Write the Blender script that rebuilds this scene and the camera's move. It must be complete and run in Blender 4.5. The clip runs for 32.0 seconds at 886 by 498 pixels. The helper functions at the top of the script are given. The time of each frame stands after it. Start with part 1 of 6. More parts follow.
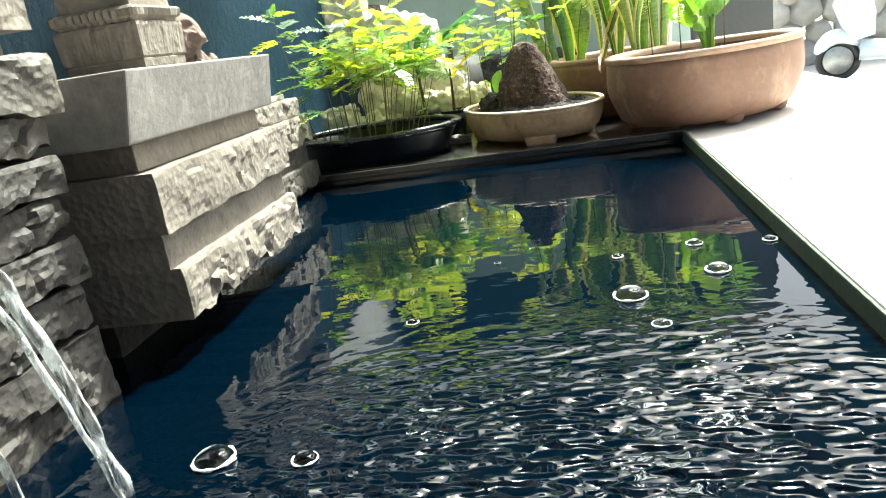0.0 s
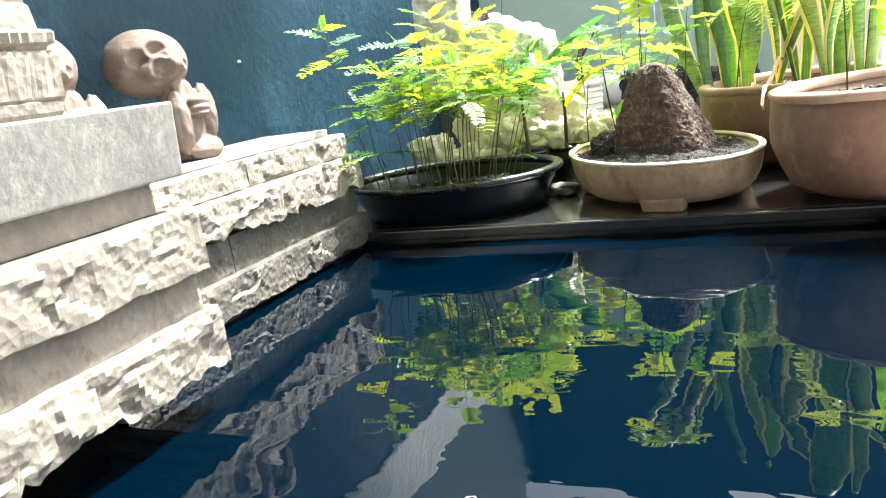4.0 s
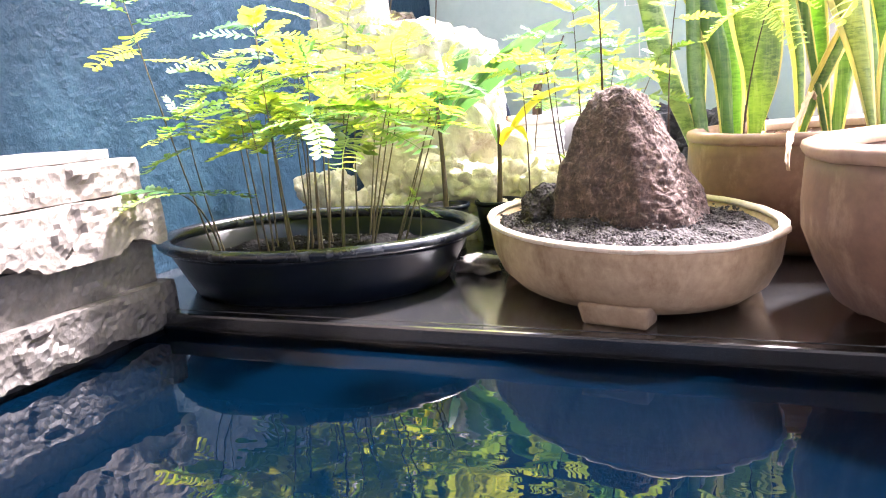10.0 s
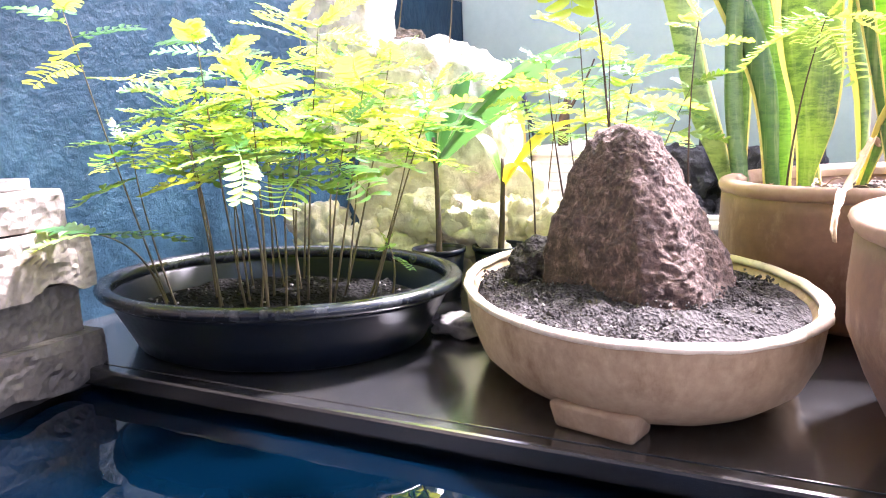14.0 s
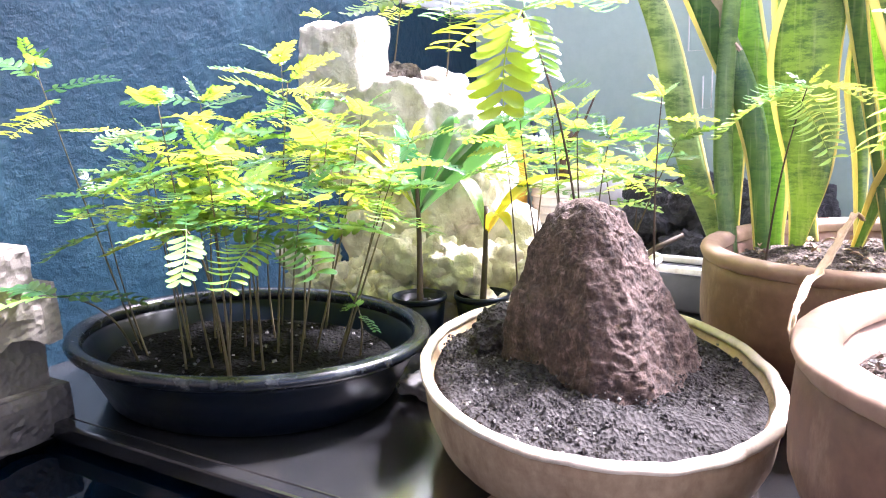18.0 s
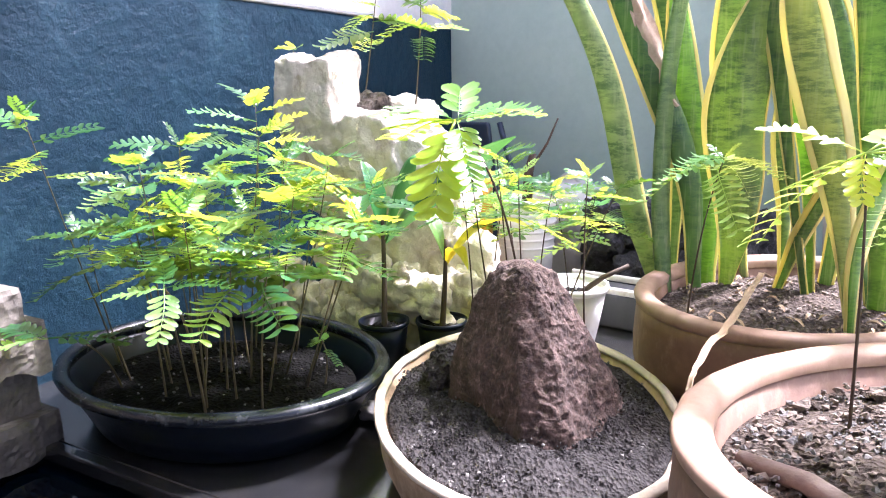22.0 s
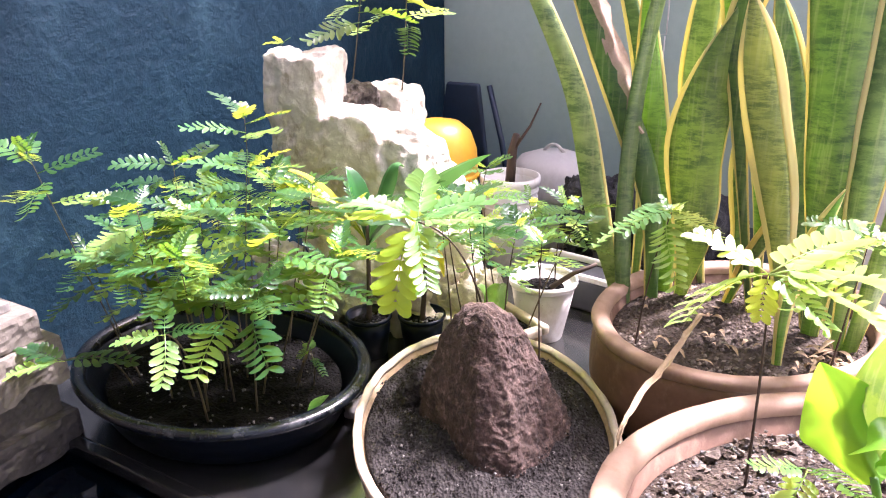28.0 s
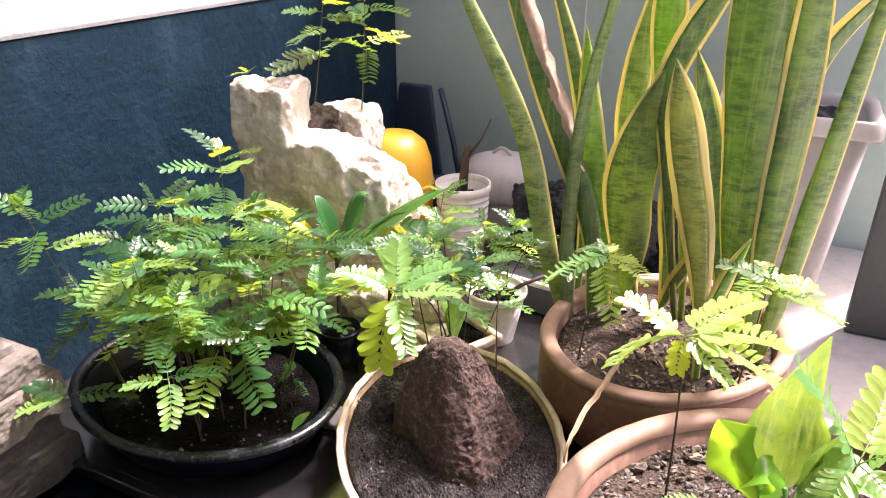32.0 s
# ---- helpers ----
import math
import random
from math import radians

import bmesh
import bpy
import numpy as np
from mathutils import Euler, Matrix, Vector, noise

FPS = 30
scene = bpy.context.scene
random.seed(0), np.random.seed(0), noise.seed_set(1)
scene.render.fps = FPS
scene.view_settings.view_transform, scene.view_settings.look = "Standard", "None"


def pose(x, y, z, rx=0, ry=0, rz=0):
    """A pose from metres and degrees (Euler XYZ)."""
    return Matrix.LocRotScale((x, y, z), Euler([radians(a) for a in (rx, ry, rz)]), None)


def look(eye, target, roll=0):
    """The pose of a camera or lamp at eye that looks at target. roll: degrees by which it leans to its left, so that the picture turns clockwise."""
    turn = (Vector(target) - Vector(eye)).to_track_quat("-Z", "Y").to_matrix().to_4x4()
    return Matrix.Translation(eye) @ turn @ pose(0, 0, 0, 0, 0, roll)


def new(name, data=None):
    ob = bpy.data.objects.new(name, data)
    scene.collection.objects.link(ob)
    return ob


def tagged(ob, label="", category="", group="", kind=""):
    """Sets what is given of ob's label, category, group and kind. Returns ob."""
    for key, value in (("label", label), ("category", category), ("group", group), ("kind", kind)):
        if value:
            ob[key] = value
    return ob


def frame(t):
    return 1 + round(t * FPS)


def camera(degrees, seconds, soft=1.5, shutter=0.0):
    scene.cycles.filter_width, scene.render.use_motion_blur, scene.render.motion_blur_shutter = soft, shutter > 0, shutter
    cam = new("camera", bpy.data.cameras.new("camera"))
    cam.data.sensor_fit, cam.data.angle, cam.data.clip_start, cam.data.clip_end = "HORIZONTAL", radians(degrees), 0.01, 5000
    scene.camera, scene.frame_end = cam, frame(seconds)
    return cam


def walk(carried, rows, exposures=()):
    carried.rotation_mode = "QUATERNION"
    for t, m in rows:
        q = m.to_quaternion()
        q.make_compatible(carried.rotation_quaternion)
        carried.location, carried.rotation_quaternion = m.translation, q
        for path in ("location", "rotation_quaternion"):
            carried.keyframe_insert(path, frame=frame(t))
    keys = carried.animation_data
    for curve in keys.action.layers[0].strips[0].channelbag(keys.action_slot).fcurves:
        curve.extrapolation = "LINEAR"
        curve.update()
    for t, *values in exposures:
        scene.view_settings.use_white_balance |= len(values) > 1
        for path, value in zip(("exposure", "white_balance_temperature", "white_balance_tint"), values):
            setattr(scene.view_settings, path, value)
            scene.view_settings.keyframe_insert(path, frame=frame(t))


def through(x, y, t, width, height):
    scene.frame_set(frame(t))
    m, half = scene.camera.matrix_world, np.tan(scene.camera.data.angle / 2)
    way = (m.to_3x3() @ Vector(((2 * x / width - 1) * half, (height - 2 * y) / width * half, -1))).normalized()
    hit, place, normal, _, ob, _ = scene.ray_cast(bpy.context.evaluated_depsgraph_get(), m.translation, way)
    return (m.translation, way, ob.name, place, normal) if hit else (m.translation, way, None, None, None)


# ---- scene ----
cam = camera(63.5, 32.0, 1.1)
PATH = [
    (0, (0.296, -2.029, 0.329), (-0.043, -0.138, -0.225), -8.9),
    (0.5, (0.3, -1.979, 0.323), (-0.111, -0.087, -0.181), -8.3),
    (1, (0.314, -1.89, 0.321), (-0.165, -0.021, -0.205), -9.3),
    (1.5, (0.338, -1.829, 0.334), (-0.21, 0.02, -0.195), -9.9),
    (2, (0.365, -1.753, 0.359), (-0.252, 0.073, -0.174), -10.1),
    (2.5, (0.369, -1.693, 0.371), (-0.296, 0.116, -0.164), -9.8),
    (3, (0.385, -1.613, 0.347), (-0.324, 0.177, -0.194), -9.8),
    (3.5, (0.404, -1.518, 0.34), (-0.362, 0.256, -0.175), -9.2),
    (4, (0.423, -1.425, 0.341), (-0.376, 0.344, -0.14), -8.6),
    (4.5, (0.421, -1.354, 0.331), (-0.408, 0.415, -0.094), -8.3),
    (6.5, (0.417, -1.109, 0.299), (-0.429, 0.661, -0.089), -5.2),
    (7, (0.417, -1.061, 0.304), (-0.408, 0.72, -0.078), -4.8),
    (7.5, (0.427, -1.014, 0.297), (-0.384, 0.775, -0.083), -4.7),
    (8, (0.422, -0.974, 0.29), (-0.373, 0.822, -0.089), -4.7),
    (8.5, (0.411, -0.937, 0.284), (-0.367, 0.866, -0.1), -4.4),
    (9, (0.4, -0.891, 0.281), (-0.365, 0.913, -0.117), -4.5),
    (9.5, (0.397, -0.846, 0.276), (-0.372, 0.957, -0.12), -4.5),
    (10, (0.39, -0.801, 0.276), (-0.37, 1.008, -0.114), -4.1),
    (10.5, (0.386, -0.763, 0.275), (-0.377, 1.046, -0.105), -3.7),
    (11, (0.382, -0.731, 0.278), (-0.381, 1.08, -0.092), -3.6),
    (11.5, (0.386, -0.703, 0.281), (-0.375, 1.111, -0.079), -3.2),
    (12, (0.393, -0.676, 0.289), (-0.373, 1.137, -0.069), -3.3),
    (12.5, (0.4, -0.65, 0.292), (-0.374, 1.161, -0.055), -3.1),
    (13, (0.409, -0.621, 0.292), (-0.413, 1.17, -0.053), -2.5),
    (13.5, (0.419, -0.599, 0.29), (-0.451, 1.169, -0.052), -2.5),
    (14, (0.426, -0.585, 0.293), (-0.481, 1.166, -0.044), -2.4),
    (14.5, (0.432, -0.57, 0.3), (-0.498, 1.17, -0.03), -2.1),
    (16.5, (0.471, -0.519, 0.337), (-0.52, 1.184, -0.004), -1.7),
    (17, (0.481, -0.508, 0.351), (-0.519, 1.189, 0.006), -1.9),
    (17.5, (0.488, -0.506, 0.364), (-0.517, 1.187, 0.011), -1.6),
    (18, (0.495, -0.506, 0.378), (-0.502, 1.192, 0.024), -1.7),
    (18.5, (0.503, -0.509, 0.392), (-0.497, 1.186, 0.036), -1.7),
    (19, (0.512, -0.514, 0.407), (-0.481, 1.184, 0.047), -1.5),
    (19.5, (0.522, -0.517, 0.429), (-0.467, 1.185, 0.073), -1.6),
    (20, (0.531, -0.521, 0.447), (-0.444, 1.189, 0.092), -1.4),
    (20.5, (0.542, -0.529, 0.462), (-0.433, 1.181, 0.11), -1.4),
    (21, (0.552, -0.538, 0.47), (-0.421, 1.17, 0.104), -1.0),
    (21.5, (0.562, -0.545, 0.481), (-0.403, 1.162, 0.086), -0.7),
    (22, (0.573, -0.548, 0.497), (-0.386, 1.154, 0.065), -0.9),
    (22.5, (0.583, -0.552, 0.514), (-0.365, 1.149, 0.059), -1.1),
    (23, (0.591, -0.559, 0.538), (-0.347, 1.137, 0.043), -1.5),
    (23.5, (0.599, -0.565, 0.563), (-0.339, 1.124, 0.044), -1.4),
    (24, (0.608, -0.564, 0.581), (-0.335, 1.117, 0.046), -1.1),
    (24.5, (0.61, -0.566, 0.598), (-0.319, 1.116, 0.044), -1.2),
    (26.5, (0.627, -0.574, 0.653), (-0.301, 1.069, -0.009), -1.1),
    (27, (0.635, -0.56, 0.678), (-0.313, 1.068, 0.006), -1.4),
    (27.5, (0.638, -0.55, 0.7), (-0.3, 1.076, 0.008), -1.1),
    (28, (0.634, -0.552, 0.723), (-0.297, 1.065, 0.003), -0.5),
    (28.5, (0.633, -0.561, 0.748), (-0.299, 1.041, -0.005), -0.4),
    (29, (0.637, -0.567, 0.776), (-0.285, 1.024, -0.01), -0.6),
    (29.5, (0.643, -0.568, 0.803), (-0.256, 1.031, 0.006), -0.6),
    (30, (0.643, -0.578, 0.83), (-0.246, 1.016, 0.013), -0.5),
    (30.5, (0.641, -0.592, 0.855), (-0.237, 0.999, 0.019), -0.1),
    (31, (0.638, -0.607, 0.88), (-0.217, 0.988, 0.027), 0.3),
    (31.5, (0.64, -0.618, 0.902), (-0.165, 0.989, 0.024), 0.4),
    (32, (0.64, -0.631, 0.916), (-0.13, 1.005, 0.061), 0.2),
]
EXPOSURES = [(0, 2.1, 6050, -3), (2, 2.3, 6000, -2), (4, 2.6, 5850, 2), (7, 2.95, 5850, 13), (9, 3.18, 5850, 24), (14, 3.18, 5650, 32), (19, 2.5, 5450, 29), (23, 2.05, 5450, 28), (28, 1.85, 5850, 36), (30, 1.80, 6000, 35), (32, 1.37, 6350, 33)]
walk(cam, [(t, look(eye, target, roll)) for t, eye, target, roll in PATH], EXPOSURES)

# ---- light ----
SUN_EL, SUN_AZ = 60.0, 56.0  # degrees above the ground; turned from +x towards +y
world = bpy.data.worlds.new("sky")
scene.world = world
world.use_nodes = True
wn = world.node_tree.nodes
sky = wn.new("ShaderNodeTexSky")
sky.sky_type = "NISHITA"
sky.sun_disc = False
sky.dust_density = 10.0
sky.sun_elevation = radians(SUN_EL)
sky.sun_rotation = radians(90 - SUN_AZ)
wn["Background"].inputs["Strength"].default_value = 0.115
world.node_tree.links.new(sky.outputs[0], wn["Background"].inputs["Color"])
sun_data = bpy.data.lights.new("sun", "SUN")
sun_data.energy, sun_data.angle, sun_data.color = 5.0, radians(6.0), (1.0, 0.94, 0.84)
sun_dir = Vector((math.cos(radians(SUN_EL)) * math.cos(radians(SUN_AZ)), math.cos(radians(SUN_EL)) * math.sin(radians(SUN_AZ)), math.sin(radians(SUN_EL))))
sun = new("sun", sun_data)
sun.matrix_world = look(sun_dir * 12, (0, 0, 0))


# ---- building helpers ----
def thing(name, label, category, group="", kind="", at=(0, 0, 0)):
    """An Empty at the base of a thing, which parents its parts."""
    ob = new(name)
    ob.empty_display_size = 0.02
    ob.location = at
    return tagged(ob, label, category, group, kind)


def mesh_of(name, bm, material, smooth=True):
    me = bpy.data.meshes.new(name)
    bmesh.ops.recalc_face_normals(bm, faces=bm.faces[:])
    bm.to_mesh(me)
    bm.free()
    for m in material if isinstance(material, (list, tuple)) else (material,):
        me.materials.append(m)
    if smooth:
        me.polygons.foreach_set("use_smooth", [True] * len(me.polygons))
    return me


def part(name, bm, material, parent=None, label="", smooth=True, m=None):
    """Links a bmesh as one mesh object under a thing or a part."""
    ob = new(name, mesh_of(name, bm, material, smooth))
    ob.parent = parent
    if m is not None:
        ob.matrix_basis = m
    return tagged(ob, label)


def share(name, me, parent, m, label=""):
    """An object of its own on mesh data that others use too."""
    ob = new(name, me)
    ob.parent = parent
    ob.matrix_basis = m
    return tagged(ob, label)


def fbm(p, octaves=4, rough=0.55):
    v, a, f = 0.0, 1.0, 1.0
    for _ in range(octaves):
        v += a * noise.noise(Vector(p) * f)
        a, f = a * rough, f * 2.03
    return v


def box(bm, x0, x1, y0, y1, z0, z1, bevel=0.0, segments=2):
    """A box with rounded edges, added to bm."""
    made = bmesh.ops.create_cube(bm, size=1.0, matrix=Matrix.Translation(((x0 + x1) / 2, (y0 + y1) / 2, (z0 + z1) / 2)) @ Matrix.Diagonal((x1 - x0, y1 - y0, z1 - z0, 1)))
    if bevel:
        edges = list({e for v in made["verts"] for e in v.link_edges})
        bmesh.ops.bevel(bm, geom=edges, offset=bevel, segments=segments, affect="EDGES", profile=0.6)
    return bm


def lathe(profile, steps=64, wobble=0.0, seed=0.0, oval=1.0, close=True, chips=0.0):
    """A turned body from rows of (radius, height), slightly uneven as hand-made ware is."""
    bm = bmesh.new()
    rings = []
    for r, z in profile:
        ring = []
        for i in range(steps):
            a = 2 * math.pi * i / steps
            k = 1 + wobble * noise.noise(Vector((math.cos(a) * 1.3 + seed, math.sin(a) * 1.3, z * 4 + seed)))
            k += chips * (fbm((math.cos(a) * 7 + seed, math.sin(a) * 7, z * 40), 3) - 0.6 * max(0.0, fbm((math.cos(a) * 16, math.sin(a) * 16, z * 90 + seed), 2) - 0.35))
            ring.append(bm.verts.new((r * k * math.cos(a), r * k * math.sin(a) * oval, z + wobble * 0.25 * r * noise.noise(Vector((math.cos(a) * 1.7, math.sin(a) * 1.7, seed + 5))))))
        rings.append(ring)
    for a, b in zip(rings, rings[1:]):
        for i in range(steps):
            j = (i + 1) % steps
            bm.faces.new((a[i], a[j], b[j], b[i]))
    if close:
        bm.faces.new(rings[0][::-1])
        bm.faces.new(rings[-1])
    return bm


def tube(points, radii, sides=7, bm=None):
    """A round bar along points, with a radius at each."""
    bm = bm or bmesh.new()
    pts = [Vector(p) for p in points]
    rings, up = [], Vector((0.3, 0.5, 0.8)).normalized()
    for i, p in enumerate(pts):
        d = (pts[min(i + 1, len(pts) - 1)] - pts[max(i - 1, 0)]).normalized()
        a = d.cross(up)
        a = a.normalized() if a.length > 1e-3 else d.orthogonal().normalized()
        b = d.cross(a)
        r = radii[i] if isinstance(radii, (list, tuple)) else radii
        rings.append([bm.verts.new(p + r * (math.cos(t) * a + math.sin(t) * b)) for t in (2 * math.pi * k / sides for k in range(sides))])
    for a, b in zip(rings, rings[1:]):
        for k in range(sides):
            bm.faces.new((a[k], a[(k + 1) % sides], b[(k + 1) % sides], b[k]))
    bm.faces.new(rings[0][::-1])
    bm.faces.new(rings[-1])
    return bm


def bezier(p0, p1, p2, n):
    p0, p1, p2 = Vector(p0), Vector(p1), Vector(p2)
    return [p0 * (1 - t) ** 2 + p1 * 2 * t * (1 - t) + p2 * t * t for t in (i / (n - 1) for i in range(n))]


# ---- materials ----
def material(name, build):
    m = bpy.data.materials.new(name)
    m.use_nodes = True
    nt = m.node_tree
    build(nt, nt.nodes["Principled BSDF"])
    return m


def node(nt, kind, **inputs):
    n = nt.nodes.new(kind)
    for k, v in inputs.items():
        n.inputs[k.replace("_", " ")].default_value = v
    return n


def ramp(nt, factor, stops):
    r = nt.nodes.new("ShaderNodeValToRGB")
    e = r.color_ramp.elements
    while len(e) < len(stops):
        e.new(0.5)
    for el, (pos, col) in zip(e, stops):
        el.position, el.color = pos, (*col, 1) if len(col) == 3 else col
    nt.links.new(factor, r.inputs[0])
    return r.outputs[0]


def noise_of(nt, scale, detail=6.0, rough=0.6, stretch=(1, 1, 1)):
    tc = nt.nodes.new("ShaderNodeTexCoord")
    mp = nt.nodes.new("ShaderNodeMapping")
    mp.inputs["Scale"].default_value = stretch
    nt.links.new(tc.outputs["Object"], mp.inputs[0])
    n = node(nt, "ShaderNodeTexNoise", Scale=scale, Detail=detail, Roughness=rough)
    nt.links.new(mp.outputs[0], n.inputs["Vector"])
    return n.outputs["Fac"]


def mixed(nt, factor, a, b, mode="MIX"):
    m = nt.nodes.new("ShaderNodeMix")
    m.data_type, m.blend_type = "RGBA", mode
    for value, socket in ((factor, m.inputs[0]), (a, m.inputs[6]), (b, m.inputs[7])):
        if hasattr(value, "is_linked"):
            nt.links.new(value, socket)
        else:
            socket.default_value = value if isinstance(value, float) else (*value, 1)
    return m.outputs[2]


def bump(nt, p, height, strength, distance):
    b = node(nt, "ShaderNodeBump", Strength=strength, Distance=distance)
    nt.links.new(height, b.inputs["Height"])
    last = p.inputs["Normal"].links
    if last:
        nt.links.new(last[0].from_socket, b.inputs["Normal"])
    nt.links.new(b.outputs[0], p.inputs["Normal"])


def surface(name, dark, light, big=3.0, fine=60.0, rough=0.8, relief=0.4, depth=0.004, stain=None, metal=0.0, spec=0.5, vary=0.0, pits=0.0):
    """A weathered surface: two colours mixed by broad and fine noise, stains, grain relief, a little change from piece to piece."""
    def build(nt, p):
        a, b = noise_of(nt, big, 5.0, 0.6), noise_of(nt, fine, 8.0, 0.65)
        both = mixed(nt, 0.45, ramp(nt, a, [(0.3, (0, 0, 0)), (0.7, (1, 1, 1))]), ramp(nt, b, [(0.35, (0, 0, 0)), (0.65, (1, 1, 1))]))
        c = mixed(nt, both, dark, light)
        if stain:
            s = noise_of(nt, big * 2.7, 7.0, 0.7, (1.0, 1.0, 0.55))
            c = mixed(nt, ramp(nt, s, [(0.52, (0, 0, 0)), (0.68, (0.8, 0.8, 0.8))]), c, stain)
        if vary:
            info = nt.nodes.new("ShaderNodeObjectInfo")
            hsv = nt.nodes.new("ShaderNodeHueSaturation")
            k = node(nt, "ShaderNodeMapRange", To_Min=1 - vary, To_Max=1 + vary)
            nt.links.new(info.outputs["Random"], k.inputs[0])
            nt.links.new(k.outputs[0], hsv.inputs["Value"])
            nt.links.new(c, hsv.inputs["Color"])
            c = hsv.outputs[0]
        nt.links.new(c, p.inputs["Base Color"])
        p.inputs["Metallic"].default_value = metal
        p.inputs["Specular IOR Level"].default_value = spec
        r = node(nt, "ShaderNodeMapRange", To_Min=max(0.05, rough - 0.12), To_Max=min(1.0, rough + 0.12))
        nt.links.new(b, r.inputs[0])
        nt.links.new(r.outputs[0], p.inputs["Roughness"])
        bump(nt, p, a, relief * 0.6, depth * 3)
        bump(nt, p, b, relief, depth)
        if pits:
            v = node(nt, "ShaderNodeTexVoronoi", Scale=pits)
            tc = nt.nodes.new("ShaderNodeTexCoord")
            nt.links.new(tc.outputs["Object"], v.inputs["Vector"])
            bump(nt, p, v.outputs["Distance"], relief, depth)
    return material(name, build)


def leaf_material(name, stops, glow=0.42, gloss=0.3, bands=0.0, through=None, coat=0.0, band=(0.035, 0.10, 0.035)):
    """Leaf tissue: glossy skin, light coming through the blade, a shift of colour from leaf to leaf."""
    def build(nt, p):
        info = nt.nodes.new("ShaderNodeObjectInfo")
        n = noise_of(nt, 22.0, 3.0, 0.5)
        add = nt.nodes.new("ShaderNodeMath")
        add.operation = "MULTIPLY_ADD"
        nt.links.new(n, add.inputs[0])
        add.inputs[1].default_value = 0.45
        nt.links.new(info.outputs["Random"], add.inputs[2])
        sub = nt.nodes.new("ShaderNodeMath")
        sub.operation = "SUBTRACT"
        nt.links.new(add.outputs[0], sub.inputs[0])
        sub.inputs[1].default_value = 0.22
        c = ramp(nt, sub.outputs[0], stops)
        if bands:
            w = noise_of(nt, 34.0, 6.0, 0.78, (0.9, 0.9, 0.85 * bands))
            patch = ramp(nt, noise_of(nt, 17.0, 3.0, 0.6), [(0.36, (0.22, 0.22, 0.22)), (0.58, (1, 1, 1))])
            c = mixed(nt, mixed(nt, 1.0, ramp(nt, w, [(0.43, (0, 0, 0)), (0.57, (0.8, 0.8, 0.8))]), patch, "MULTIPLY"), c, band)
            streak = ramp(nt, noise_of(nt, 150.0, 3.0, 0.6, (1, 1, 0.035)), [(0.52, (0, 0, 0)), (0.68, (0.3, 0.3, 0.3))])
            c = mixed(nt, streak, c, (0.46, 0.52, 0.26))
        nt.links.new(c, p.inputs["Base Color"])
        p.inputs["Roughness"].default_value = gloss
        p.inputs["Specular IOR Level"].default_value = 0.9
        p.inputs["Coat Weight"].default_value = coat
        p.inputs["Coat Roughness"].default_value = 0.38
        t = nt.nodes.new("ShaderNodeBsdfTranslucent")
        if through:
            nt.links.new(ramp(nt, sub.outputs[0], through), t.inputs["Color"])
        else:
            hsv = nt.nodes.new("ShaderNodeHueSaturation")
            hsv.inputs["Hue"].default_value, hsv.inputs["Saturation"].default_value, hsv.inputs["Value"].default_value = 0.46, 1.1, 1.8
            nt.links.new(c, hsv.inputs["Color"])
            nt.links.new(hsv.outputs[0], t.inputs["Color"])
        mix = nt.nodes.new("ShaderNodeMixShader")
        mix.inputs[0].default_value = glow
        nt.links.new(p.outputs[0], mix.inputs[1])
        nt.links.new(t.outputs[0], mix.inputs[2])
        nt.links.new(mix.outputs[0], nt.nodes["Material Output"].inputs[0])
        bump(nt, p, noise_of(nt, 140.0, 3.0), 0.2, 0.001)
    return material(name, build)


